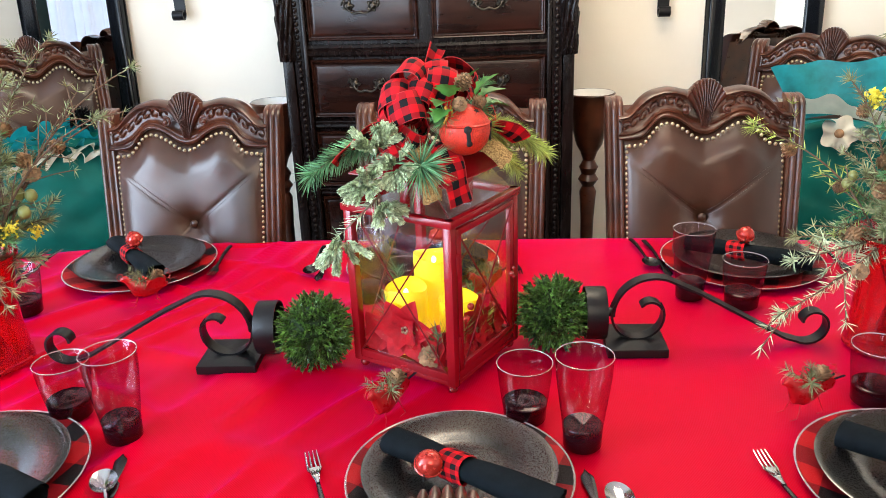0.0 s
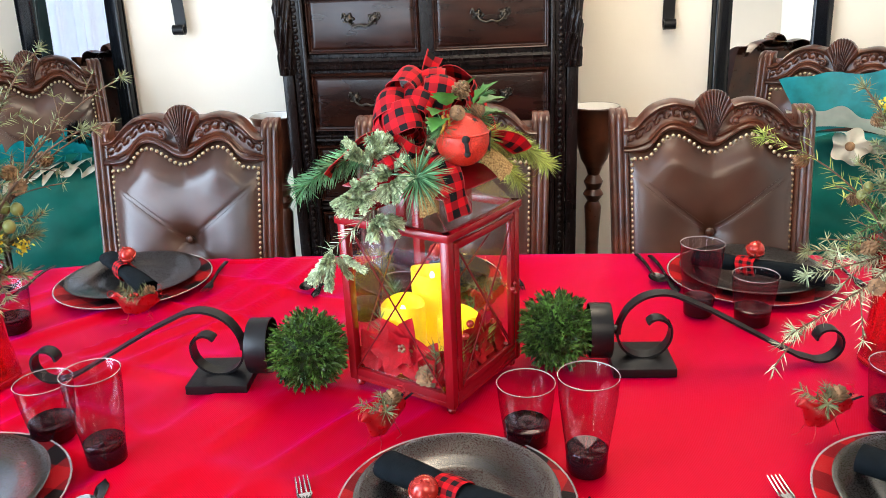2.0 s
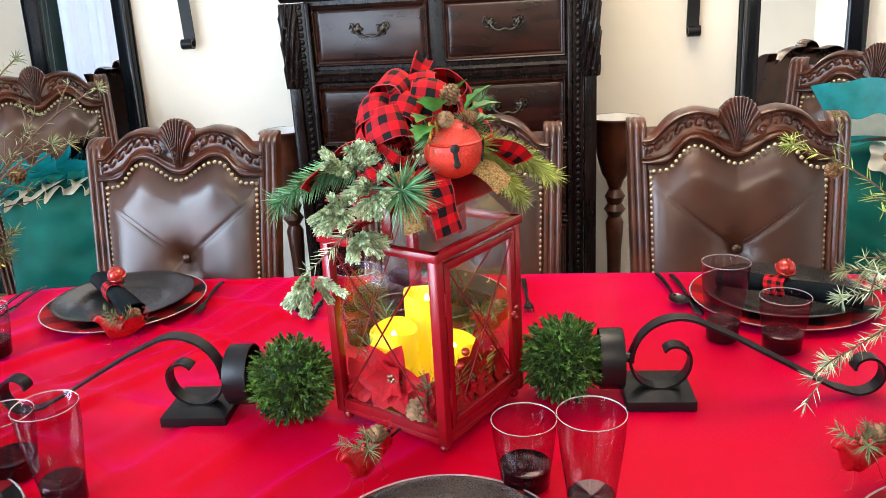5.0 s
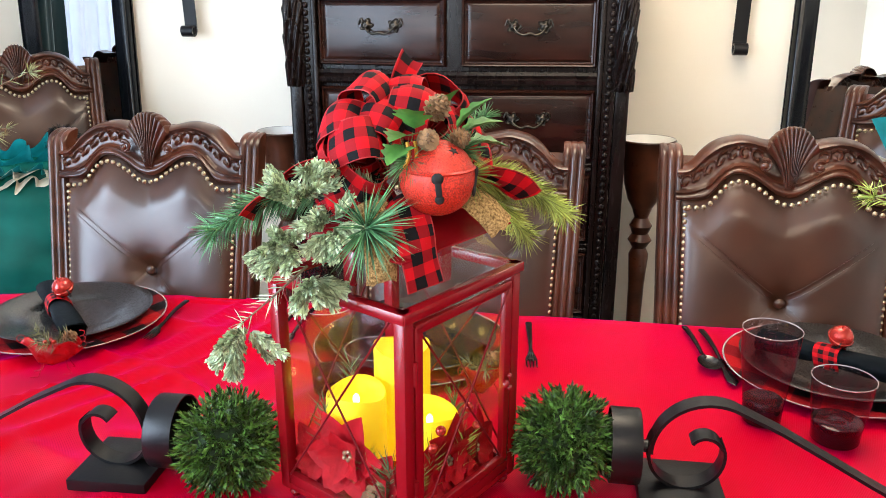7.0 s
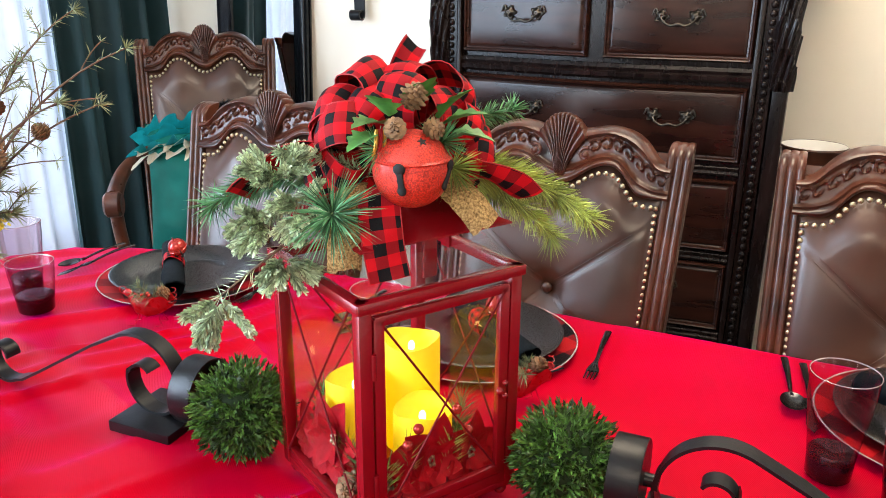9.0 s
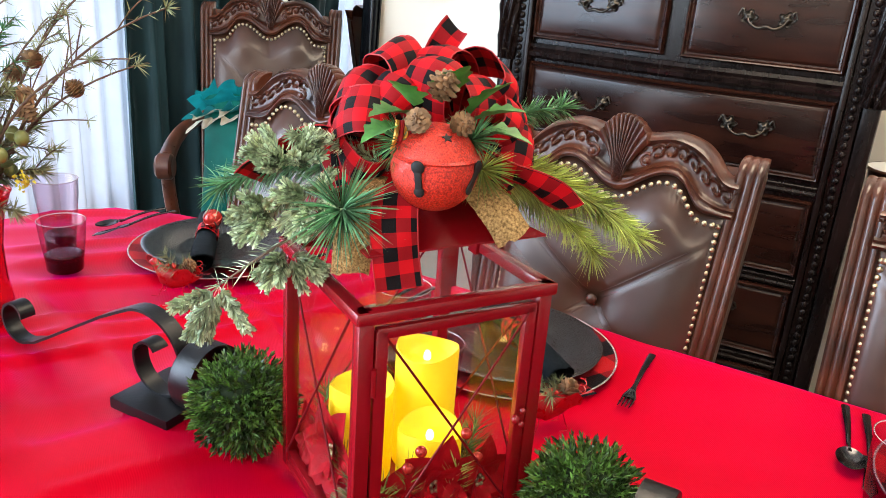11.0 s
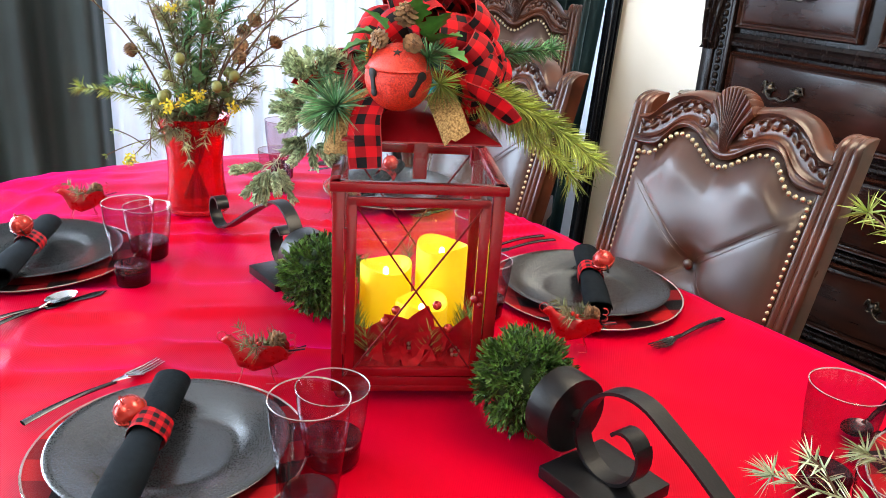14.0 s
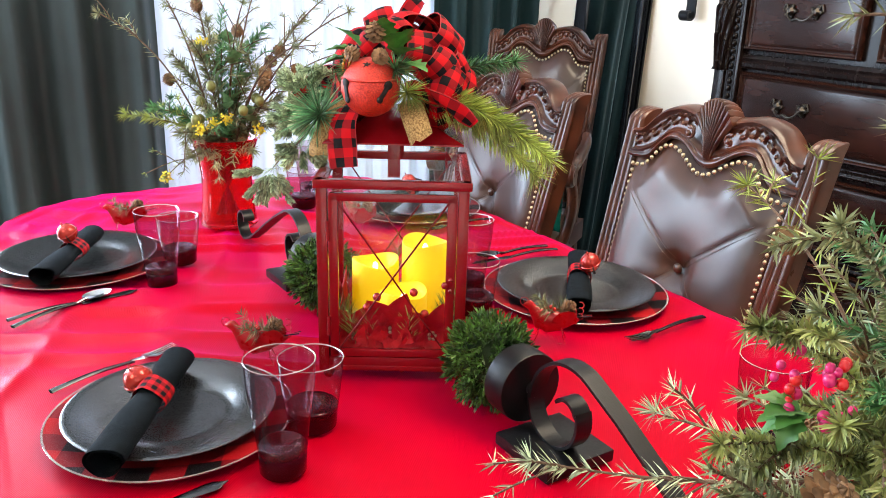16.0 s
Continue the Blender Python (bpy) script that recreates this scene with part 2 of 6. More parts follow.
def box(cx, cy, cz, sx, sy, sz, bevel=0.0, seg=2):
    bm = bmesh.new()
    bmesh.ops.create_cube(bm, size=1)
    for v in bm.verts:
        v.co = Vector((v.co.x * sx, v.co.y * sy, v.co.z * sz))
    if bevel:
        bmesh.ops.bevel(bm, geom=list(bm.edges), offset=bevel, segments=seg, affect="EDGES", profile=0.6)
    bm.verts.index_update()
    geo = [(v.co.x + cx, v.co.y + cy, v.co.z + cz) for v in bm.verts], [tuple(v.index for v in f.verts) for f in bm.faces]
    bm.free()
    return geo


def tube(pts, r, seg=8, caps=True):
    pts = [Vector(p) for p in pts]
    n = len(pts)
    rs = r if isinstance(r, (list, tuple)) else [r] * n
    V, F = [], []
    side = None
    for i, p in enumerate(pts):
        d = (pts[min(i + 1, n - 1)] - pts[max(i - 1, 0)]).normalized()
        if side is None:
            side = d.orthogonal().normalized()
        side = (side - d * side.dot(d)).normalized()
        up = d.cross(side)
        for k in range(seg):
            a = 2 * math.pi * k / seg
            V.append(tuple(p + rs[i] * (math.cos(a) * side + math.sin(a) * up)))
    for i in range(n - 1):
        for k in range(seg):
            k2 = (k + 1) % seg
            F.append((i * seg + k, i * seg + k2, (i + 1) * seg + k2, (i + 1) * seg + k))
    if caps:
        F.append(tuple(range(seg - 1, -1, -1)))
        F.append(tuple((n - 1) * seg + k for k in range(seg)))
    return V, F


def strap(pts, width, thick):
    """A flat bar bent along points (x, z), its width along y."""
    P = [Vector((x, 0, z)) for x, z in pts]
    V, F = [], []
    for i, p in enumerate(P):
        d = (P[min(i + 1, len(P) - 1)] - P[max(i - 1, 0)]).normalized()
        nrm = Vector((-d.z, 0, d.x)) * thick / 2
        for s, w in ((1, 1), (1, -1), (-1, -1), (-1, 1)):
            V.append(tuple(p + s * nrm + Vector((0, w * width / 2, 0))))
    for i in range(len(P) - 1):
        for k in range(4):
            k2 = (k + 1) % 4
            F.append((i * 4 + k, i * 4 + k2, i * 4 + 4 + k2, i * 4 + 4 + k))
    F += [(3, 2, 1, 0), tuple(len(V) - 4 + k for k in range(4))]
    return V, F


def ball(r, seg=24, rings=14, sx=1, sy=1, sz=1):
    prof = [(r * math.sin(math.pi * j / rings), -r * math.cos(math.pi * j / rings)) for j in range(rings + 1)]
    v, f = lathe(prof, seg)
    return [(x * sx, y * sy, z * sz) for x, y, z in v], f


def arc(cx, cz, r, a0, a1, n=16, r1=None):
    r1 = r if r1 is None else r1
    return [(cx + (r + (r1 - r) * i / n) * math.cos(radians(a0 + (a1 - a0) * i / n)), cz + (r + (r1 - r) * i / n) * math.sin(radians(a0 + (a1 - a0) * i / n))) for i in range(n + 1)]


def mesh(name, geo, material, smooth=40, uv=None):
    me = bpy.data.meshes.new(name)
    me.from_pydata(geo[0], [], geo[1])
    me.materials.append(material)
    if uv is not None:
        lay = me.uv_layers.new(name="UVMap")
        for lp in me.loops:
            lay.data[lp.index].uv = uv[lp.vertex_index]
    if smooth:
        me.shade_smooth()
        me.set_sharp_from_angle(angle=radians(smooth))
    me.update()
    return me


def part(name, geo, material, parent, label="", smooth=40, uv=None):
    me = geo if isinstance(geo, bpy.types.Mesh) else mesh(name, geo, material, smooth, uv)
    ob = new(name, me)
    ob.parent = parent
    return tagged(ob, label)


def thing(name, label, category, m=None, group="", kind=""):
    ob = new(name)
    ob.empty_display_size = 0.05
    ob.matrix_basis = m or Matrix()
    return tagged(ob, label, category, group, kind)


def solid(name, geo, material, label, category, m=None, group="", kind="", smooth=40, uv=None):
    ob = new(name, mesh(name, geo, material, smooth, uv))
    ob.matrix_basis = m or Matrix()
    return tagged(ob, label, category, group, kind)


def structure(name, geo, material, label="", smooth=30):
    return tagged(new(name, mesh(name, geo, material, smooth)), label, kind="structure")


rng = random.Random(7)


def unit():
    while True:
        v = Vector((rng.uniform(-1, 1), rng.uniform(-1, 1), rng.uniform(-1, 1)))
        if 0.05 < v.length < 1:
            return v.normalized()


def needle(p, d, length, width, V, F, bend=0.0):
    s = d.cross(unit()).normalized() * width / 2
    mid = p + d * length * 0.55 + Vector((0, 0, -bend * length * 0.2))
    tip = p + d * length + Vector((0, 0, -bend * length))
    n = len(V)
    V += [tuple(p - s), tuple(p + s), tuple(mid + s * 0.9), tuple(tip), tuple(mid - s * 0.9)]
    F.append((n, n + 1, n + 2, n + 3, n + 4))


def spray(pts, count, length, width, lean=0.6, bend=0.1, taper=0.5, tip_burst=0):
    """Needles along a stem given by points, leaning forward by lean; tip_burst more at its end."""
    pts = [Vector(p) for p in pts]
    V, F = [], []
    n = len(pts) - 1
    for k in range(count):
        s = rng.random()
        i = min(int(s * n), n - 1)
        p = pts[i].lerp(pts[i + 1], s * n - i)
        d = (pts[i + 1] - pts[i]).normalized()
        o = unit()
        o = (o - d * o.dot(d)).normalized()
        needle(p, (d * lean + o * (1 - lean * 0.5)).normalized(), length * (1 - taper * s) * rng.uniform(0.75, 1.15), width, V, F, bend)
    d = (pts[-1] - pts[-2]).normalized()
    for k in range(tip_burst):
        needle(pts[-1], (d * 0.8 + unit()).normalized(), length * (1 - taper * 0.5) * rng.uniform(0.8, 1.1), width, V, F, bend)
    return V, F


def curve3(a, b, c, n=10):
    a, b, c = Vector(a), Vector(b), Vector(c)
    return [a * (1 - t) ** 2 + b * 2 * t * (1 - t) + c * t * t for t in [i / n for i in range(n + 1)]]


def pinecone(h, r, rows=8):
    """A cone of overlapping scales, set in a spiral, as one closed surface."""
    turn = 7

    def at(u, v):
        a = 2 * math.pi * u
        t = min(1.0, max(0.0, v))
        base = r * 0.58 * max(0.02, math.sin(math.pi * (0.10 + 0.86 * t))) ** 0.7
        q = t * rows
        row = math.floor(q - 1e-6)
        fall = q - row
        lobe = abs(math.cos(turn * a / 2 + row * math.pi / 2))
        out = r * 0.62 * fall ** 1.4 * lobe ** 0.6 * math.sin(math.pi * (0.12 + 0.8 * t))
        rr = 0.0005 if v <= 0 or v >= 1 else base + out
        return rr * math.cos(a), rr * math.sin(a), h * (t + 0.035 * fall * lobe)
    return grid(at, turn * 6, rows * 4, True)


def along(d, p=(0, 0, 0)):
    """A pose at p whose z points along d."""
    return Matrix.Translation(p) @ Vector(d).to_track_quat("Z", "Y").to_matrix().to_4x4()


# ---- the room ----
WX, EX, SY, NY, TOP = -2.0, 2.7, -1.9, 3.10, 2.5
structure("floor", box((WX + EX) / 2, (SY + NY) / 2, -0.05, EX - WX + 0.4, NY - SY + 0.4, 0.1), FLOOR, "brown tiled floor of the dining room")
structure("ceiling", box((WX + EX) / 2, (SY + NY) / 2, TOP + 0.05, EX - WX + 0.4, NY - SY + 0.4, 0.1), CEIL, "white painted ceiling")
structure("wall_north", box((WX + EX) / 2, NY + 0.06, TOP / 2, EX - WX, 0.12, TOP), WALL, "cream painted wall behind the tall chest")
structure("wall_east", box(EX + 0.06, (SY + NY) / 2, TOP / 2, 0.12, NY - SY + 0.24, TOP), WALL, "cream painted side wall")
W0, W1, WZ0, WZ1 = 1.1, 2.8, 0.45, 2.2
V0, V1, VZ0, VZ1 = -1.5, 0.75, 0.35, 2.42


def west(y0, y1, za, zb):
    return box(WX - 0.06, (y0 + y1) / 2, (za + zb) / 2, 0.12, y1 - y0, zb - za)


structure("wall_west", join(west(SY - 0.12, V0, 0, TOP), west(V1, W0, 0, TOP), west(W1, NY + 0.12, 0, TOP), west(W0, W1, 0, WZ0), west(W0, W1, WZ1, TOP), west(V0, V1, 0, VZ0), west(V0, V1, VZ1, TOP)), WALL, "cream painted wall with two windows")
structure("wall_south", box((WX + EX) / 2, SY - 0.06, TOP / 2, EX - WX, 0.12, TOP), WALL, "plain cream painted wall")
structure("baseboard", box((WX + EX) / 2, NY - 0.008, 0.05, EX - WX - 0.01, 0.016, 0.1, 0.004), CEIL, "white baseboard")
for name, a, b, lo, hi in (("window_1", W0, W1, WZ0, WZ1), ("window_2", V0, V1, VZ0, VZ1)):
    xw, zc, zh = WX - 0.06, (lo + hi) / 2, hi - lo - 0.12
    structure(name, join(box(xw, (a + b) / 2, lo + 0.03, 0.06, b - a, 0.06), box(xw, (a + b) / 2, hi - 0.03, 0.06, b - a, 0.06), box(xw, a + 0.03, zc, 0.06, 0.06, zh), box(xw, b - 0.03, zc, 0.06, 0.06, zh), box(xw, (a + b) / 2, zc, 0.05, 0.05, zh)), CEIL, "white window frame")


def drape(name, y0, y1, x, amp, folds, material, label, category, z1=2.35, seed=0.0, flare=0.0):
    def at(u, v):
        y = y0 + (y1 - y0) * u
        z = 0.02 + (z1 - 0.02) * v
        a = amp * (1.1 - 0.4 * v)
        dx = a * (math.sin(2 * math.pi * folds * u + seed + 0.5 * math.sin(5 * u + seed)) + 0.35 * math.sin(2 * math.pi * folds * 2.3 * u + 1.7 * seed + 0.6 * v))
        return x + dx + 0.01 * noise.noise((u * 6, v * 3, seed)), y + flare * (1 - v) * (u - 0.5), z
    v, f = grid(at, int(folds * 16), 24)
    ob = solid(name, (v, f), material, label, category, smooth=80)
    return ob


sheer = drape("sheer_curtain", 1.25, 2.72, -1.945, 0.024, 15, SHEER, "white sheer curtain glowing with daylight at the window", "curtain", seed=1.0)
sheer.visible_shadow = False
drape("curtain", 2.50, 3.03, -1.86, 0.04, 4, CURTAIN, "dark teal curtain hanging in deep folds beside the window", "curtain", seed=2.0)
drape("curtain", 0.80, 1.43, -1.86, 0.04, 3, CURTAIN_HAZED, "dark curtain with haze put into its grey-green colour, hanging in soft folds beside the window", "curtain", seed=3.4)
solid("curtain_rod", tube([(-1.88, 0.65, 2.38), (-1.88, 3.05, 2.38)], 0.012, 12), IRON, "black metal curtain rod over the window", "curtain rod")

# ---- the table and its cloth ----
TX, TY, TZ = 0.0, 1.379, 0.76
LX, LY = 1.18, 0.580


def outline(a):
    """The table's edge in the direction a: a rounded oblong with bowed ends."""
    c, s = math.cos(a), math.sin(a)
    p = 5.0
    r = 1 / (abs(c / (LX + 0.02)) ** p + abs(s / LY) ** p) ** (1 / p)
    return r * c * (1 - 0.05 * (r * s / LY) ** 2), r * s


table = thing("dining_table", "long dark wooden dining table under a red cloth", "table", pose(TX, TY, 0))


def top_at(u, v):
    x, y = outline(2 * math.pi * u)
    k = min(1, v * 1.2)
    return x * k * 0.985, y * k * 0.985, (TZ - 0.008) if v < 0.9 else TZ - 0.045


part("tabletop", grid(top_at, 96, 12, True), WOOD, table)
for sx in (-1, 1):
    for sy in (-1, 1):
        prof = [(0.05, 0.0), (0.055, 0.03), (0.035, 0.06), (0.03, 0.2), (0.045, 0.35), (0.06, 0.48), (0.04, 0.54), (0.055, 0.6), (0.055, 0.714)]
        part("leg", move(lathe(prof, 20), sx * 0.92, sy * 0.36, 0), WOOD, table)


def cloth_at(u, v):
    a = 2 * math.pi * u
    x, y = outline(a)
    if v <= 0.8:
        k = (v / 0.8) ** 0.8
        px, py = x * k, y * k
        # broad, soft creases from folding and lying, and short pulls near the ends
        h = 0.004 * noise.noise((px * 2.2 + 3, py * 5, 0.0)) + 0.0025 * noise.noise((px * 5 - py * 9, px * 3, 4.0))
        w = min(1, max(0, 0.15 - px) / 0.5)
        q = px * 7.0 - py * 4.0 + 0.8 * noise.noise((px * 2, py * 2, 9.0))
        r = 1 - abs(noise.noise((q, px * 1.3 - py * 0.6, 2.0)))
        q2 = px * 5.0 + py * 10.0 + 0.7 * noise.noise((px * 3, py * 3, 5.0))
        r2 = 1 - abs(noise.noise((q2 * 0.5, py * 1.5, 7.0)))
        h += w * (0.017 * (r ** 10 - 0.28) + 0.012 * (r2 ** 12 - 0.2))
        return px, py, TZ + max(-0.0065, min(0.0058, h)) * (1 if k < 0.97 else 0.5)
    t = (v - 0.8) / 0.2
    wave = 0.022 * t * math.sin(a * 38 + 2 * math.sin(a * 5)) + 0.012 * t * math.sin(a * 71)
    out = 1 + (0.012 * min(1, t * 4) + wave) / max(0.4, math.hypot(x, y))
    drop = 0.012 * (1 - math.cos(min(1, t * 8) * math.pi / 2)) if t < 0.125 else 0.012 + (t - 0.125) * 0.36
    return x * out, y * out, TZ - drop


cloth = grid(cloth_at, 320, 130, True)
solid("tablecloth", cloth, CLOTH_RED, "bright red ribbed tablecloth with soft creases covering the table", "tablecloth", pose(TX, TY, 0), smooth=60)


# ---- chairs ----
def rec(z):
    return (z - 0.80) * 0.24


PX, PZ = [0, 0.02, 0.045, 0.068, 0.09, 0.11, 0.126, 0.138, 0.150, 0.2], [0.996, 1.000, 1.019, 1.033, 1.038, 1.032, 1.013, 0.994, 0.986, 0.985]
UX, UZ = [0, 0.045, 0.065, 0.09, 0.125, 0.145, 0.160, 0.172, 0.180, 0.205], [1.092, 1.092, 1.098, 1.101, 1.093, 1.081, 1.066, 1.049, 1.043, 1.041]


def smooth_curve(x, xs, zs):
    return sum(float(np.interp(abs(x) + o, xs, zs)) for o in (-0.01, -0.005, 0, 0.005, 0.01)) / 5


def chair_parts(ob, armed=False):
    def panel_at(u, v):
        x = (2 * u - 1)
        hw = 0.18 + 0.012 * v
        px = x * hw
        z = 0.55 + (smooth_curve(px, PX, PZ) - 0.55) * v
        e = max(0.0, 1 - x ** 8) ** 0.6 * math.sin(math.pi / 2 * max(0.0, min(1, 5 * v))) * math.sin(math.pi / 2 * max(0.0, min(1, 6 * (1 - v))))
        puff = 0.027 * e + 0.007 * e * (math.exp(-((abs(px) - 0.085) / 0.045) ** 2 - ((z - 0.975) / 0.05) ** 2))
        d = math.hypot(px, z - 0.80)
        puff -= 0.017 * e * math.exp(-(d / 0.03) ** 2) + 0.011 * e * math.exp(-(d / 0.085) ** 2)
        puff -= 0.004 * e * math.exp(-(px / 0.012) ** 2) * max(0.0, min(1.0, (z - 0.93) / 0.04))
        for sx in (-1, 1):
            for k in (0.78, -0.85):
                gx, gz = math.cos(math.atan(abs(k))) * sx, math.sin(math.atan(k))
                t = px * gx + (z - 0.80) * gz
                if t > 0:
                    off = abs(px * gz - (z - 0.80) * gx)
                    puff -= 0.0022 * e * math.exp(-(off / 0.006) ** 2) + 0.0016 * e * math.exp(-(off / 0.035) ** 2) * math.exp(-t / 0.08)
        puff += 0.0006 * noise.noise((px * 18, z * 18, 1.0)) * e
        return px, rec(z) - puff, z
    part("leather_back", grid(panel_at, 84, 84), LEATHER, ob, "padded brown leather back with a tufted button", smooth=70)
    part("back_board", grid(lambda u, v: ((2 * u - 1) * 0.2, rec(0.5 + v * 0.56) + 0.03, 0.5 + v * 0.56), 8, 8), WOOD_RAIL, ob)
    seams = []
    for sx in (-1, 1):
        for k in (0.78, -0.85):
            for o in (-0.0042, 0.0042):
                pts = []
                for i in range(15):
                    t = 0.02 + i * 0.0125
                    a = math.atan(abs(k))
                    x, z = sx * math.cos(a) * t - o * k * sx, 0.80 + math.sin(math.atan(k)) * t + o
                    if abs(x) < 0.176 and 0.58 < z < smooth_curve(x, PX, PZ) - 0.02:
                        u = (x / (0.18 + 0.012 * (z - 0.55) / 0.43) + 1) / 2
                        v = (z - 0.55) / (smooth_curve(x, PX, PZ) - 0.55)
                        pts.append(Vector(panel_at(u, v)) + Vector((0, -0.0004, 0)))
                if len(pts) > 3:
                    seams.append(tube(pts, 0.0006, 5))
    part("seam", join(*seams), LEATHER, ob)
    part("button", xf(ball(0.0105, 16, 10, 1, 0.6, 1), pose(0, rec(0.8) - 0.005, 0.80)), LEATHER, ob, "round leather tufting button")

    def crest_at(u, v):
        x = (2 * u - 1) * 0.202
        lo, hi = smooth_curve(x, PX, PZ), smooth_curve(x, UX, UZ)
        if v > 0.9:
            k = (v - 0.9) / 0.1
            return x, rec(hi) - 0.012 + 0.05 * k, hi + 0.004 * math.sin(math.pi * k)
        s = v / 0.9
        z = lo + (hi - lo) * s
        rim = math.exp(-((s - 0.10) / 0.09) ** 2) + 0.75 * math.exp(-((s - 0.26) / 0.05) ** 2) + 1.1 * math.exp(-((s - 0.93) / 0.08) ** 2)
        relief = 0.011 * rim
        if abs(x) > 0.05:
            zm = lo + (hi - lo) * 0.59
            c = round((abs(x) - 0.06) / 0.021) * 0.021 + 0.06
            dx, dz = abs(x) - c, z - zm
            d, a = math.hypot(dx, dz), math.atan2(dz, dx)
            relief += 0.0085 * math.exp(-((d - 0.0035 - 0.0016 * (a + math.pi)) / 0.0017) ** 2) * (0.32 < s < 0.86)
        return x, rec(z) - 0.008 - relief, z
    part("crest_rail", grid(crest_at, 190, 30), WOOD_RAIL, ob, "carved crest rail with scrollwork", smooth=60)

    def shell_at(u, v):
        q = 2 * u - 1
        k = min(1.0, v / 0.88)
        fan = abs(math.cos(5.5 * math.pi * (q + 0.10 * math.sin(math.pi * q) * (1 - k)))) ** 0.6
        half = 0.009 + 0.010 * k + 0.027 * k ** 2.0
        x = q * half
        z = 1.014 + (0.110 - 0.040 * abs(q) ** 2.4) * k + 0.0045 * fan * k ** 4
        y = rec(z) - 0.016 - 0.013 * (1 - q * q) * math.sin(math.pi * (0.15 + 0.62 * k)) - 0.0058 * fan * k ** 0.3 - 0.010 * k ** 4
        if v > 0.88:
            y += (v - 0.88) / 0.12 * 0.042
            z -= 0.008 * ((v - 0.88) / 0.12) ** 2
        return x, y, z
    part("shell_carving", grid(shell_at, 132, 22), WOOD_RAIL, ob, "carved fan shell at the crest", smooth=60)
    for sx in (-1, 1):
        sp = [(sx * 0.048 + r * math.cos(a) * sx, rec(1.062) - 0.026 - 0.0006 * i, 1.056 + r * math.sin(a)) for i, (r, a) in enumerate([(0.0125 - 0.0009 * i, 0.6 * i + 1.2) for i in range(13)])]
        part("scroll", join(tube(sp, 0.0036, 8), xf(ball(0.0062, 14, 9, 1, 0.7, 1), pose(sx * 0.048, rec(1.06) - 0.032, 1.056))), WOOD_RAIL, ob)

        def post_at(u, v, sx=sx):
            roll = max(0.0, (v - 0.84) / 0.16)
            z = 1.052 * min(1.0, v / 0.84)
            y = rec(z) + 0.012 if z > 0.45 else rec(0.45) + 0.012 + (0.45 - z) * 0.25
            cx = sx * (0.194 + 0.019 * max(0, (z - 0.45) / 0.6))
            a = 2 * math.pi * u
            c, s = math.cos(a), math.sin(a)
            m = max(abs(c), abs(s))
            hx, hy = 0.0215 * c / m, 0.024 * s / m
            if s < -0.6 * m:
                hy += 0.0065 * (1 - abs(math.sin(3 * math.pi * (hx / 0.043 + 0.5))) ** 0.6) * (1 - 0.5 * roll)
            # the top rolls back over a small scroll
            t = roll * math.radians(105)
            y2 = 0.024 + (hy - 0.024) * math.cos(t)
            z2 = -(hy - 0.024) * math.sin(t)
            return cx + hx * (1 - 0.06 * roll), y + y2, z + z2 * 0.62
        part("back_post", grid(post_at, 56, 60, True), WOOD_RAIL, ob, smooth=40)
        leg = [(0.03, 0.0), (0.034, 0.02), (0.022, 0.05), (0.021, 0.12), (0.03, 0.26), (0.036, 0.36), (0.034, 0.42)]
        part("front_leg", move(lathe(leg, 16), sx * 0.2, -0.40, 0), WOOD_RAIL, ob)
    nails = []
    pts, last = [], None
    for i in range(400):
        x = -0.178 + 0.356 * i / 399
        p = Vector((x, 0, smooth_curve(x, PX, PZ) - 0.012))
        if last is None or (p - last).length > 0.0128:
            pts.append(p)
            last = p
    z = 0.97
    while z > 0.56:
        w = 0.172 + 0.012 * (z - 0.55) / 0.43
        pts += [Vector((-w, 0, z)), Vector((w, 0, z))]
        z -= 0.0128
    for p in pts:
        nails.append(xf(lathe([(0.0050, 0), (0.0043, 0.0020), (0.0023, 0.0034), (0.0002, 0.0039)], 8), along((0, -1, 0.2), (p.x, rec(p.z) - (0.020 if p.z > 0.972 else 0.010), p.z))))
    part("nailhead_trim", join(*nails), BRASS, ob, "row of aged brass nailheads")

    def seat_at(u, v):
        x, y = (2 * u - 1), (2 * v - 1)
        k = max(abs(x), abs(y))
        puff = 0.045 * (1 - k ** 6)
        return x * (0.225 - 0.02 * (y + 1) / 2), -0.21 + y * 0.225, 0.44 + puff + (0 if k < 0.99 else -0.03)
    part("seat", grid(seat_at, 24, 24), LEATHER, ob, "padded brown leather seat", smooth=70)
    part("seat_rail", box(0, -0.205, 0.40, 0.45, 0.44, 0.075, 0.008), WOOD_RAIL, ob)
    if armed:
        for sx in (-1, 1):
            arm = curve3((sx * 0.215, rec(0.72), 0.74), (sx * 0.27, -0.16, 0.74), (sx * 0.255, -0.34, 0.68), 14)
            part("arm", tube(arm, [0.017 + 0.008 * (i / 14) for i in range(15)], 12), WOOD_RAIL, ob)
            sc = xf(lathe([(0.001, -0.026), (0.028, -0.026), (0.036, -0.018), (0.036, 0.018), (0.028, 0.026), (0.001, 0.026)], 24), pose(sx * 0.255, -0.355, 0.665, 0, 90, 0))
            part("arm_scroll", sc, WOOD_RAIL, ob)
            part("arm_post", tube(curve3((sx * 0.235, -0.3, 0.43), (sx * 0.275, -0.27, 0.55), (sx * 0.255, -0.335, 0.66), 10), 0.02, 12), WOOD_RAIL, ob)


def fresh_chair(m, label):
    c = thing("dining_chair", label, "chair", m, "dining chairs")
    chair_parts(c)
    return c


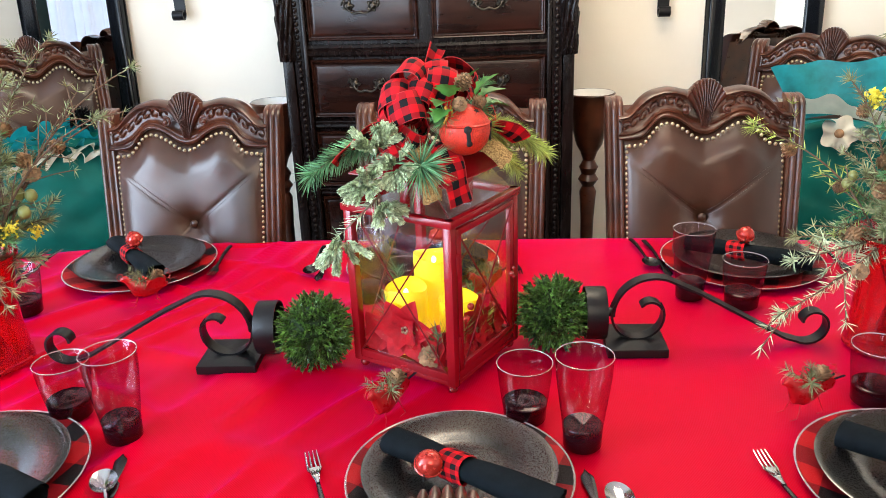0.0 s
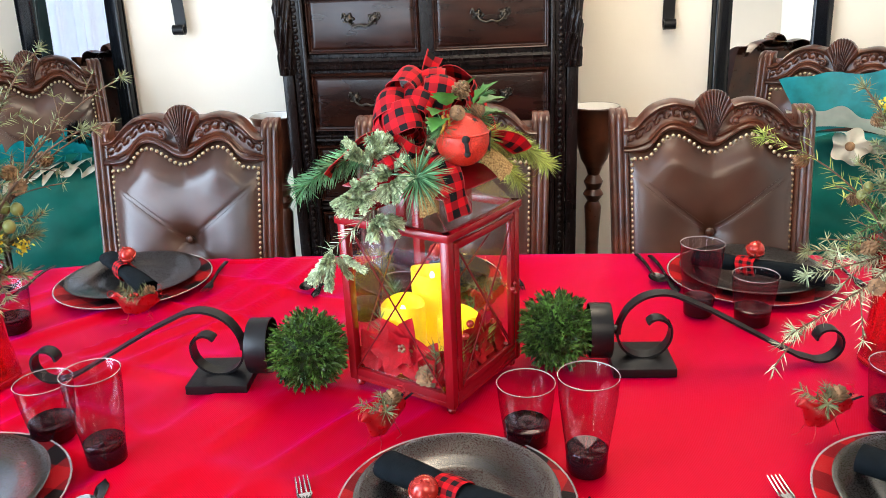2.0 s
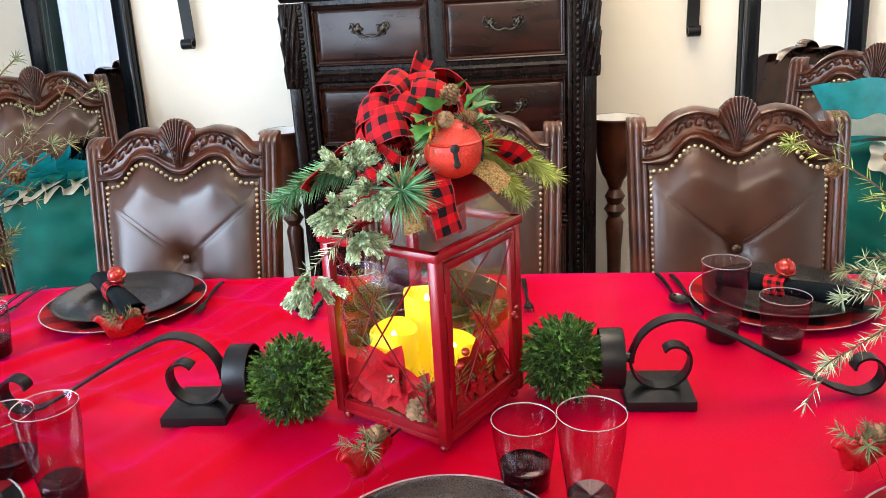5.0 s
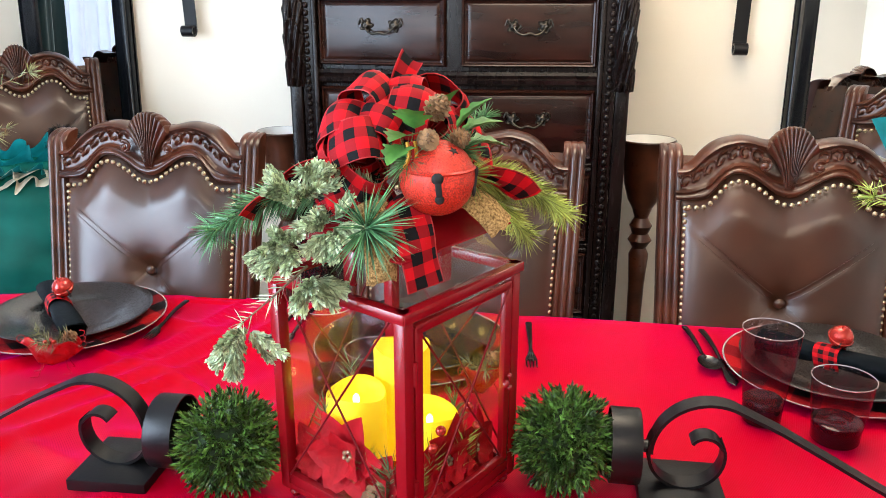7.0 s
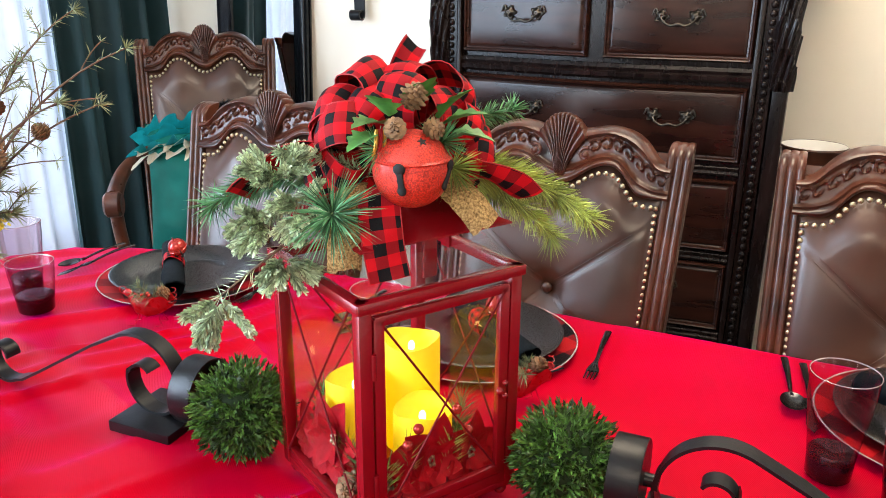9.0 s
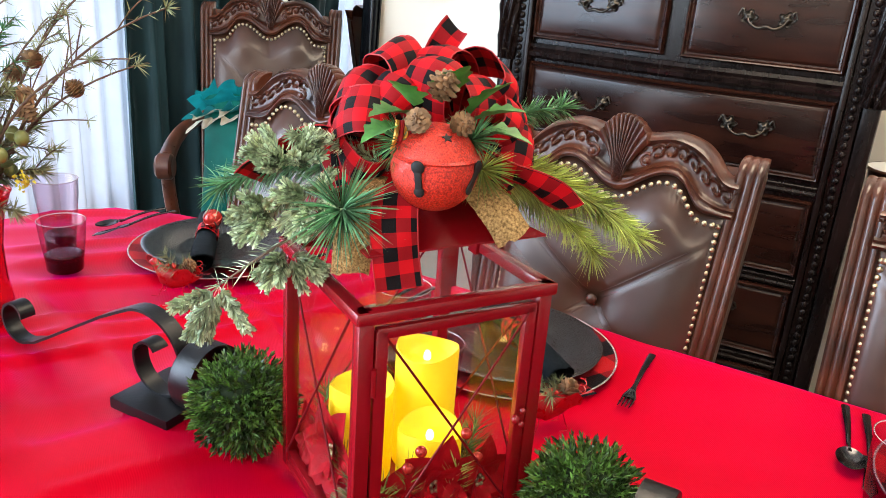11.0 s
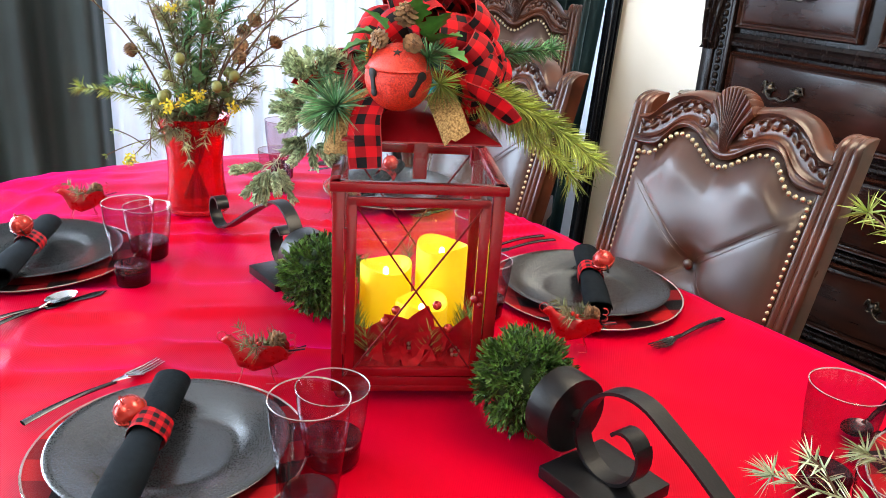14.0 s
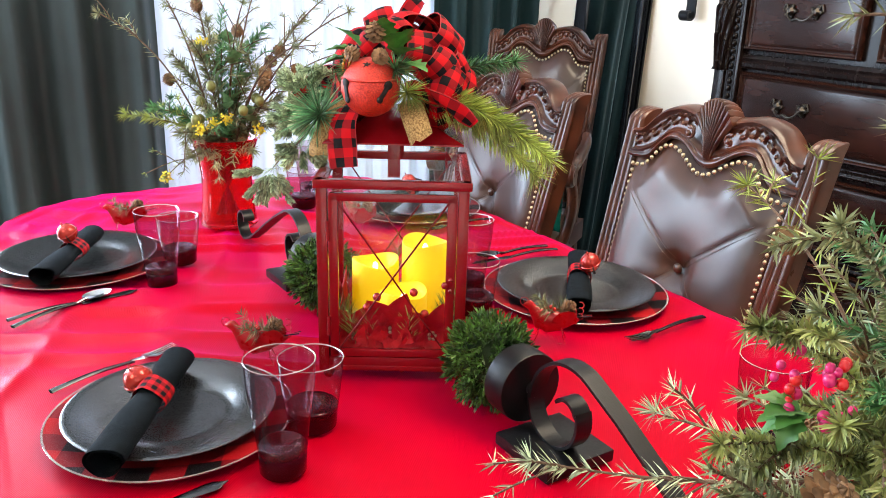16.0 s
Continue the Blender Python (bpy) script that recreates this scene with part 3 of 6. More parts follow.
CHAIR = "carved dark wood dining chair with brown leather back"
chair = fresh_chair(pose(-0.643, 1.995, 0, 0, 0, 1), CHAIR + " and brass nailheads")
for x, y, turn, lab in ((0.018, 1.99, 0, "carved dark wood dining chair, leather back, behind the lantern"), (0.627, 1.997, -1, CHAIR + " and brass nailheads"),
                        (0.105, 0.565, 180, CHAIR + ", pulled out"), (-0.62, 0.565, 178, CHAIR + ", pulled out"), (0.80, 0.47, 183, CHAIR + ", pulled out")):
    tagged(copy_thing(chair, pose(x, y, 0, 0, 0, turn)), lab)
armchair = thing("armchair", "carved dark wood armchair in the corner holding a teal pillow", "armchair", pose(-1.415, 2.715, 0, 0, 0, 34), "corner armchairs")
armchair.scale = (0.98, 1.02, 1.075)
chair_parts(armchair, True)
other = copy_thing(armchair, pose(1.145, 2.685, 0, 0, 0, -33))
other.scale = (1.06, 1.05, 1.033)


# ---- teal pillows ----
def ruffle(path_fn, amp, waves, width, seed):
    def at(u, v):
        p, out, up = path_fn(u)
        w = v * width
        return p + out * (w + amp * v * 0.4 * math.cos(waves * 1.7 * u * 6.283 + seed)) + up * (amp * v * math.sin(waves * 6.283 * u + seed) + amp * 0.35 * v * math.sin(waves * 9 * u + 2 * seed))
    return grid(at, 160, 8)


def pillow(m, label):
    p = thing("throw_pillow", label, "pillow", m, "teal pillows")

    def body(sign):
        def at(u, v):
            x, z = 2 * u - 1, 2 * v - 1
            k = (1 - abs(x) ** 2.6) * (1 - abs(z) ** 2.6)
            pinch = 1 - 0.06 * (x * x) * (1 - z * z) - 0.0 * z
            d = 0.085 * max(0, k) ** 0.42
            d += 0.010 * noise.noise((x * 2.2, z * 3.4, 3 + sign)) * max(0, k) + 0.006 * math.sin(7 * z + 3 * x) * max(0, k)
            return x * 0.2 * (1 - 0.06 * (1 - x * x) * 0) * pinch, sign * d, 0.22 + z * 0.22 * (1 - 0.05 * (1 - x * x) * z * z)
        return grid(at, 40, 40)
    part("pillow_body", join(body(-1), body(1)), TEAL, p, "teal velvet pillow body", smooth=80)
    for k, (mm, w, yy, zz) in enumerate(((TEAL_RUFFLE, 0.055, -0.035, 0.405), (CREAM, 0.05, -0.05, 0.39), (TEAL_RUFFLE, 0.06, -0.01, 0.42), (CREAM, 0.048, -0.055, 0.375), (TEAL_RUFFLE, 0.05, -0.05, 0.385))):
        def path(u, k=k, yy=yy, zz=zz):
            return Vector(((2 * u - 1) * 0.2, yy, zz - 0.04 * (2 * u - 1) ** 2)), Vector((0.35 * (2 * u - 1), -0.75, (0.5, -0.2, 0.9, -0.5, 0.1)[k])).normalized(), Vector((0.55, -0.35, 0.7)).normalized()
        part("ruffle", ruffle(path, 0.020, 5.2 + 0.9 * k, w, k * 1.3), mm, p, "gathered chiffon ruffle", smooth=80)
    V, F = [], []
    for i in range(900):
        q = unit()
        needle(Vector((0.07, -0.02, 0.47)), (q + Vector((0, -0.2, 0.4))).normalized(), rng.uniform(0.03, 0.065), 0.004, V, F, 0.2)
    part("feather_tuft", (V, F), IRON, p, "black feathery tuft")
    return p


pillow(pose(-1.235, 2.485, 0.495, -12, 0, 30), "teal velvet pillow with teal and cream ruffles on the armchair")


def flowered_pillow(m):
    """A smaller pillow topped by a tall gauzy fan, a cream frill and a cloth flower."""
    p = thing("throw_pillow", "teal velvet pillow topped with gauzy teal ruffle and cream flower", "pillow", m, "teal pillows")

    def body(sign):
        def at(u, v):
            x, z = 2 * u - 1, 2 * v - 1
            k = max(0, (1 - abs(x) ** 2.6) * (1 - abs(z) ** 2.6))
            d = 0.075 * k ** 0.42 + 0.008 * noise.noise((x * 2.2, z * 3.4, 8 + sign)) * k
            return x * 0.15 * (1 - 0.06 * x * x * (1 - z * z)), sign * d, 0.20 + z * 0.20
        return grid(at, 36, 36)
    part("pillow_body", join(body(-1), body(1)), TEAL, p, "teal velvet pillow body", smooth=80)
    frills = (("teal_fan", TEAL_RUFFLE, (-0.13, -0.02, 0.39), (0.13, -0.02, 0.40), (-0.35, -0.10, 0.95), 0.165, 0.020, 1.3),
              ("cream_frill", CREAM, (-0.16, -0.05, 0.40), (0.11, -0.06, 0.385), (-0.15, -0.55, 0.65), 0.065, 0.016, 2.2),
              ("teal_frill", TEAL_RUFFLE, (-0.12, -0.06, 0.385), (0.14, -0.06, 0.38), (0.0, -0.85, -0.1), 0.075, 0.018, 2.7),
              ("cream_frill", CREAM, (-0.02, -0.06, 0.36), (0.14, -0.06, 0.36), (0.1, -0.8, -0.35), 0.06, 0.016, 2.4))
    for k, (name, mm, a, b, out, w, amp, waves) in enumerate(frills):
        def path(u, a=Vector(a), b=Vector(b), out=Vector(out)):
            return a.lerp(b, u) + Vector((0, 0, 0.02 * math.sin(math.pi * u))), (out + Vector((0.7 * (u - 0.4), 0, -0.5 * u * u))).normalized(), Vector((0.3, -0.8, 0.4)).normalized()
        part(name, ruffle(path, amp, waves, w, 1.1 * k + 0.4), mm, p, "gathered chiffon ruffle", smooth=80)

    def bloom(u, v):
        a = 2 * math.pi * u
        r = 0.048 * v * (1 + 0.14 * math.cos(5 * a))
        return 0.0 + r * math.cos(a), -0.125 + 0.022 * v * v * (1 + 0.5 * math.cos(5 * a + 1)) - 0.02 * v, 0.36 + r * math.sin(a)
    fl = part("cloth_flower", grid(bloom, 60, 8, True), CREAM, p, "cream cloth flower", smooth=80)
    part("flower_centre", xf(ball(0.013, 14, 9, 1, 0.6, 1), pose(0.0, -0.130, 0.36)), CONE, fl, "brown flower centre")
    return p


flowered_pillow(pose(1.112, 2.43, 0.53, -12, 0, -28))


# ---- tall chest ----
CX, CY = -0.093, 2.70
chest = thing("chest_of_drawers", "tall dark carved wood chest of drawers with pewter pulls", "chest", pose(CX, CY, 0))
part("body", box(0, 0.20, 0.74, 0.86, 0.36, 1.24, 0.006), WOOD_DARK, chest)
part("base", join(box(0, 0.19, 0.10, 0.94, 0.40, 0.1, 0.01), box(-0.42, 0.03, 0.03, 0.09, 0.08, 0.06, 0.01), box(0.42, 0.03, 0.03, 0.09, 0.08, 0.06, 0.01)), WOOD_DARK, chest)


def moulding(profile, w, d):
    """A profile of (out, z) run round the front and the sides of a block w x d."""
    def at(u, v):
        o, z = profile[round(v * (len(profile) - 1))]
        i = round(u * 3)
        x = (-1, -1, 1, 1)[i] * (w / 2 + o)
        y = (d, -o, -o, d)[i]
        return x, y, z
    return grid(at, 3, len(profile) - 1)


part("cornice", join(moulding([(-0.02, 1.362), (0.0, 1.362), (0.004, 1.372), (0.012, 1.374), (0.02, 1.384), (0.034, 1.394), (0.04, 1.404), (0.05, 1.406), (0.05, 1.424), (0.042, 1.43), (-0.1, 1.43)], 0.94, 0.38), box(0, 0.19, 1.41, 0.92, 0.36, 0.03)), WOOD_DARK, chest, smooth=30)
def front_bow(x):
    """How far the front swells at x."""
    return 0.030 * math.cos(math.pi * x / 0.80) ** 2 if abs(x) < 0.40 else 0.0


def waist(u, v):
    x = -0.45 + 0.90 * u
    o, z = [(-0.02, 1.118), (0.002, 1.120), (0.009, 1.127), (0.010, 1.136), (0.003, 1.141), (0.006, 1.149), (0.002, 1.158), (-0.02, 1.162)][round(v * 7)]
    return x, -o - front_bow(x), z


part("waist_moulding", grid(waist, 48, 7), WOOD_DARK, chest, smooth=30)


def front_face(u, v):
    x = -0.40 + 0.80 * u
    return x, 0.006 - front_bow(x), 0.16 + 1.21 * v


part("front_frame", grid(front_face, 32, 2), WOOD_DARK, chest)


def drawer_front(x0, x1, z0, z1, bow):
    w, h = x1 - x0, z1 - z0

    def at(u, v):
        x = x0 + w * u
        ex, ez = min(u, 1 - u) * w, min(v, 1 - v) * h
        e = min(ex, ez)
        d = float(np.interp(e, [0, 0.002, 0.005, 0.008, 0.011, 0.015, 0.02, 0.024], [0, 0.012, 0.018, 0.016, 0.008, 0.006, 0.010, 0.011]))
        return x, -d * 0.8 - bow * front_bow(x), z0 + h * v
    us = sorted({0, 0.002 / w, 0.005 / w, 0.008 / w, 0.011 / w, 0.015 / w, 0.02 / w, 0.024 / w} | {i / 24 for i in range(2, 23)} | {1 - k / w for k in (0, 0.002, 0.005, 0.008, 0.011, 0.015, 0.02, 0.024)})
    vs = sorted({k / h for k in (0, 0.002, 0.005, 0.008, 0.011, 0.015, 0.02, 0.024)} | {0.5} | {1 - k / h for k in (0, 0.002, 0.005, 0.008, 0.011, 0.015, 0.02, 0.024)})
    V = [at(u, v) for u in us for v in vs]
    n = len(vs)
    F = [(i * n + j, (i + 1) * n + j, (i + 1) * n + j + 1, i * n + j + 1) for i in range(len(us) - 1) for j in range(n - 1)]
    return V, F


def rosette_geo(sx):
    """A five-lobed flower boss with a curled tendril."""
    def at(u, v):
        a = 2 * math.pi * u
        r = 0.0165 * math.sin(math.pi / 2 * min(1, v * 1.1)) * (1 + 0.26 * math.cos(5 * a) * v)
        return sx * 0.040 + r * math.cos(a), -0.009 * math.cos(math.pi / 2 * v) - 0.003 * math.sin(3 * math.pi * v), 0.005 + 0.95 * r * math.sin(a)
    curl = [(sx * (0.050 + 0.0011 * i), -0.003, 0.013 + 0.009 * math.sin(0.33 * i)) for i in range(13)]
    return join(grid(at, 40, 8, True), tube(curl, [0.0032 - 0.00012 * i for i in range(13)], 7))


def bail_geo():
    bail = [(0.040 * math.cos(a), -0.012 - 0.008 * math.sin(a), 0.001 - 0.021 * math.sin(a) ** 1.3 + 0.0075 * math.exp(-((a - math.pi / 2) / 0.28) ** 2)) for a in [math.pi * i / 28 for i in range(29)]]
    return tube(bail, [0.0026 + 0.0016 * math.exp(-((i - 14) / 5) ** 2) for i in range(29)], 8)


BAIL = mesh("drawer_pull", bail_geo(), PEWTER, 60)
ROSETTES = [mesh("rosette", rosette_geo(sx), PEWTER, 60) for sx in (-1, 1)]
for x0, x1, z0, z1, bow in ((-0.378, -0.02, 1.170, 1.35, 1), (0.02, 0.378, 1.170, 1.35, 1), (-0.378, 0.378, 0.925, 1.112, 1), (-0.378, 0.378, 0.69, 0.88, 1), (-0.378, 0.378, 0.47, 0.655, 1), (-0.378, 0.378, 0.22, 0.43, 1)):
    part("drawer", drawer_front(x0, x1, z0, z1, bow), WOOD, chest, smooth=35)
    for px in ([(x0 + x1) / 2] if x1 - x0 < 0.5 else [-0.195, 0.2]):
        pl = part("drawer_pull", BAIL, PEWTER, chest, "ornate dark pewter bail pull")
        for rm in ROSETTES:
            part("rosette", rm, PEWTER, pl)
        pl.location = (px, -0.010 - front_bow(px), (z0 + z1) / 2 + 0.012)
        pl.rotation_euler = (0, 0, math.atan2(front_bow(px - 0.02) - front_bow(px + 0.02), 0.04))
for z in (0.903, 0.672, 0.45):
    def rail(u, v, z=z):
        x = -0.378 + 0.756 * u
        return x, -0.002 - front_bow(x) - 0.006 * math.sin(math.pi * v) - 0.003 * math.sin(3 * math.pi * v), z - 0.014 + 0.028 * v
    part("drawer_rail", grid(rail, 32, 12), WOOD_DARK, chest)
for sx in (-1, 1):
    part("corner_post", join(box(sx * 0.449, 0.015, 0.72, 0.036, 0.06, 1.26, 0.006), box(sx * 0.388, -0.004, 0.75, 0.014, 0.03, 1.22, 0.005)), WOOD_DARK, chest)
    beads = [xf(ball(0.0095, 10, 7, 0.85, 0.6, 0.95), pose(sx * 0.412, -0.012, 0.16 + 0.0205 * i, 0, 18 * (-1) ** i, 0)) for i in range(59)]
    part("bead_moulding", join(box(sx * 0.412, 0.0, 0.755, 0.03, 0.02, 1.21), *beads), WOOD_DARK, chest, "carved bead moulding")

    def corbel(u, v, sx=sx):
        z = 1.11 + 0.25 * v
        prof = 0.03 + 0.03 * math.sin(math.pi * min(1, v * 1.05)) ** 0.8 * (0.5 + 0.6 * v)
        a = math.pi * u
        curl = (v * 3.2 + 0.35 * math.cos(2 * a)) % 1.0
        leaf = 0.013 * (curl ** 1.8) * (0.6 + 0.4 * abs(math.cos(2.5 * a + 6 * v))) - 0.004 + 0.0045 * math.sin(11 * a + 16 * v) - 0.006 * math.exp(-((a - math.pi / 2) / 0.10) ** 2)
        r = prof + leaf * math.sin(a)
        return sx * 0.447 + 0.030 * math.cos(a) * (1 + leaf * 14), 0.0 - r * math.sin(a) * 0.75, z
    part("carved_corbel", grid(corbel, 56, 90), WOOD_DARK, chest, "carved acanthus leaf bracket", smooth=70)


# ---- mirrors, wall scrolls, candle stands ----
def floor_mirror(m, label):
    o = thing("floor_mirror", label, "mirror", m, "floor mirrors")
    W, H, B = 0.40, 1.50, 0.066

    def prof(s):
        return float(np.interp(s, [0, 0.1, 0.3, 0.55, 0.8, 1], [0.012, 0.03, 0.034, 0.026, 0.018, 0.008]))
    ring = [(-1, 0), (1, 0), (1, 1), (-1, 1)]

    def at(u, v):
        i = round(u * 4) % 4
        sx, sz = ring[i]
        ins = B * v
        return sx * (W / 2 - ins), -prof(v), (H - ins) if sz else ins
    part("frame", join(grid(at, 4, 12, True), box(0, 0.004, H / 2, W, 0.008, H)), FRAME_BLACK, o, "black lacquered moulded frame", smooth=50)
    part("mirror_glass", ([(-W / 2 + B, -0.009, B), (W / 2 - B, -0.009, B), (W / 2 - B, -0.009, H - B), (-W / 2 + B, -0.009, H - B)], [(0, 1, 2, 3)]), MIRROR, o, "silvered mirror glass", smooth=0)
    return o


fm = floor_mirror(pose(-1.43, 3.01, 0, -3, 0, 0), "tall black-framed floor mirror leaning on the cream wall")
copy_thing(fm, pose(1.06, 3.01, 0, -3, 0, 0))

for x, z in ((-1.02, 1.222), (0.712, 1.182)):
    prof = [(0.0, 0.55), (0.012, 0.40), (0.010, 0.25), (0.004, 0.12), (0.0, 0.06)] + arc(0.022, 0.022, 0.022, 180, 470, 20, 0.010)
    w = thing("wall_scroll", "black iron wall scroll bracket on the cream wall", "wall bracket", pose(x, NY - 0.036, z, 0, 0, -90) @ pose(0, 0, 0), "wall scrolls")
    part("strap", strap(prof, 0.040, 0.006), IRON, w)
    part("wall_plate", box(-0.018, 0, 0.48, 0.034, 0.03, 0.06, 0.004), IRON, w)


def candle_stand(x, y):
    s = thing("candle_stand", "tall dark turned wood candle stand beside the chest", "candle stand", pose(x, y, 0), "candle stands")
    part("stem", lathe([(0.001, 0), (0.10, 0.0), (0.105, 0.02), (0.08, 0.05), (0.03, 0.08), (0.022, 0.14), (0.03, 0.2), (0.02, 0.26), (0.024, 0.5), (0.03, 0.6), (0.02, 0.62), (0.036, 0.645), (0.024, 0.665), (0.034, 0.69), (0.02, 0.715), (0.03, 0.745)], 28), WOOD_RAIL, s)
    part("cup", lathe([(0.028, 0.742), (0.045, 0.77), (0.058, 0.82), (0.066, 0.89), (0.080, 0.945), (0.085, 0.95), (0.081, 0.954)], 36), WOOD_RAIL, s)
    part("cup_lining", lathe([(0.081, 0.953), (0.074, 0.935), (0.06, 0.89), (0.03, 0.87), (0.001, 0.868)], 36), WHITE_CER, s, "white cup lining")


candle_stand(-0.655, 2.87)
candle_stand(0.45, 2.89)


# ---- place settings ----
TOPZ = TZ + 0.006


def round_at(profile, seg=64):
    return lathe(profile, seg)


CHARGER = mesh("charger", round_at([(0.001, 0.004), (0.11, 0.004), (0.125, 0.006), (0.155, 0.011), (0.170, 0.0125), (0.170, 0.0105), (0.155, 0.008), (0.12, 0.0), (0.001, 0.0)]), PLAID_BIG, 40)
CHARGER_RIM = mesh("charger_rim", round_at([(0.170, 0.0105), (0.172, 0.0118), (0.1727, 0.0135), (0.1715, 0.0145), (0.1695, 0.0135)]), CLEAR_RIM, 60)
PLATE = mesh("plate", round_at([(0.001, 0.0045), (0.070, 0.0047), (0.078, 0.0054), (0.085, 0.0075), (0.093, 0.0108), (0.11, 0.0155), (0.135, 0.0195), (0.145, 0.0215), (0.1475, 0.0205), (0.146, 0.0185), (0.12, 0.012), (0.09, 0.003), (0.08, 0.0), (0.001, 0.0)], 72), BLACK_PLATE, 50)


def napkin_geo():
    def at(u, v):
        a = 2 * math.pi * u * 2.6
        r = 0.0225 - 0.0052 * u + 0.0012 * math.sin(3 * a)
        pinch = 1 - 0.22 * math.exp(-((v - 0.42) / 0.16) ** 2)
        x = -0.126 + 0.252 * v + 0.006 * math.sin(a * 0.5) * (1 if v > 0.5 else -1)
        return x, r * pinch * math.cos(a), 0.026 + r * pinch * 0.82 * math.sin(a) + 0.0008 * noise.noise((x * 40, a, 0))
    return grid(at, 110, 24)


NAPKIN_ROLL = mesh("rolled_napkin", napkin_geo(), NAPKIN, 70)


def ring_geo():
    def at(u, v):
        a = 2 * math.pi * u
        w = -0.0185 + 0.037 * v
        r = 0.0216 + 0.0012 * math.sin(3 * a + 2) + 0.001 * math.cos(math.pi * (v - 0.5))
        return w + 0.0025 * math.sin(2 * a), r * math.cos(a), 0.026 + r * 0.9 * math.sin(a)
    g = grid(at, 40, 6, True)
    uv = [(i / 40 * 0.15, j / 6 * 0.037) for i in range(40) for j in range(7)]
    return g, uv


RING_G, RING_UV = ring_geo()
RING = mesh("napkin_ring", RING_G, PLAID_SMALL, 60, RING_UV)
BELL_SMALL = mesh("jingle_bell", join(ball(0.0165, 24, 16), lathe([(0.0163, -0.001), (0.0175, 0.0), (0.0163, 0.001)], 24), tube([(0.004 * math.cos(a), 0, 0.018 + 0.004 * math.sin(a)) for a in [0.5 * i for i in range(13)]], 0.0009, 5)), BELL_RED, 50)
SLOT = mat("black_slot", (0.004, 0.003, 0.003), 0.7, var=0.1)
SLOT_G = mesh("bell_slot", join(box(0, -0.0163, -0.004, 0.0022, 0.002, 0.014, 0.0006), box(0.0163, 0, -0.004, 0.002, 0.0022, 0.014, 0.0006), move(ball(0.0024, 8, 6), 0, -0.0158, -0.011), move(ball(0.0024, 8, 6), 0.0158, 0, -0.011)), SLOT, 40)

TALL_P = [(0.0285, 0.028), (0.031, 0.05), (0.0355, 0.085), (0.039, 0.115), (0.0405, 0.143), (0.0412, 0.145), (0.0400, 0.1455)]
SHORT_P = [(0.0335, 0.024), (0.0365, 0.045), (0.0395, 0.07), (0.0415, 0.095), (0.0420, 0.0965), (0.0408, 0.097)]
TALL = mesh("bowl", lathe(TALL_P, 40), SMOKE, 60)
SHORT = mesh("bowl", lathe(SHORT_P, 40), SMOKE, 60)
TALL_B = mesh("base", lathe([(0.001, 0), (0.025, 0), (0.0275, 0.003), (0.0287, 0.035), (0.026, 0.0375), (0.001, 0.033)], 40), SMOKE_BASE, 50)
SHORT_B = mesh("base", lathe([(0.001, 0), (0.029, 0), (0.0318, 0.003), (0.0338, 0.031), (0.03, 0.0335), (0.001, 0.029)], 40), SMOKE_BASE, 50)
TALL_R = mesh("rim", lathe([(0.0403, 0.1438), (0.0411, 0.145), (0.0404, 0.1456), (0.0398, 0.145)], 40), CLEAR_RIM, 60)
SHORT_R = mesh("rim", lathe([(0.0413, 0.0953), (0.0421, 0.0965), (0.0414, 0.0971), (0.0408, 0.0965)], 40), CLEAR_RIM, 60)


def flatware(kind):
    """Handle and head of a fork, knife or spoon lying along +y from 0 to 0.2."""
    def handle(u, v):
        y = 0.125 * v
        w = 0.0062 - 0.0032 * v
        a = 2 * math.pi * u
        return w * math.cos(a), y, 0.003 + 0.0024 * math.sin(a) + 0.004 * math.sin(math.pi * v)
    h = grid(handle, 10, 12, True)
    if kind == "knife":
        def blade(u, v):
            y = 0.12 + 0.10 * v
            w = 0.009 * math.sin(math.pi * min(1, 0.25 + 0.75 * (1 - v) ** 0.6 if v > 0.3 else 0.25 + v)) * (1 if v < 0.85 else (1 - v) / 0.15)
            a = 2 * math.pi * u
            return w * math.cos(a) + 0.002, y, 0.0025 + 0.0011 * math.sin(a)
        return h, grid(blade, 10, 14, True)
    if kind == "spoon":
        def bowl(u, v):
            r, a = v, 2 * math.pi * u
            return 0.0185 * r * math.cos(a), 0.16 + 0.028 * r * math.sin(a), 0.002 + 0.007 * r * r
        return h, join(grid(bowl, 28, 6, True), tube([(0, 0.118, 0.004), (0, 0.138, 0.007)], 0.003, 8))
    tines = [tube([(x * 0.35, 0.14, 0.006), (x, 0.155, 0.003), (x, 0.172, 0.0035), (x * 0.95, 0.195, 0.007)], [0.0022, 0.0017, 0.0015, 0.0009], 6) for x in (-0.0085, -0.0029, 0.0029, 0.0085)]

    def neck(u, v):
        a = 2 * math.pi * u
        w = 0.003 + 0.0078 * v ** 1.5
        return w * math.cos(a), 0.12 + 0.04 * v, 0.006 - 0.003 * v + 0.0014 * math.sin(a)
    return h, grid(neck, 10, 8, True), tines


WARE = {}
for kind in ("fork", "knife", "spoon"):
    hg, bg, *more = flatware(kind)
    TINES = more[0] if more else []
    WARE[kind] = mesh("handle", hg, STEEL_BLACK, 60), {s: mesh({"fork": "neck", "knife": "blade", "spoon": "bowl"}[kind], bg, s, 60) for s in (STEEL, STEEL_BLACK)}, {s: [mesh("tine", t, s, 60) for t in TINES] for s in (STEEL, STEEL_BLACK)}


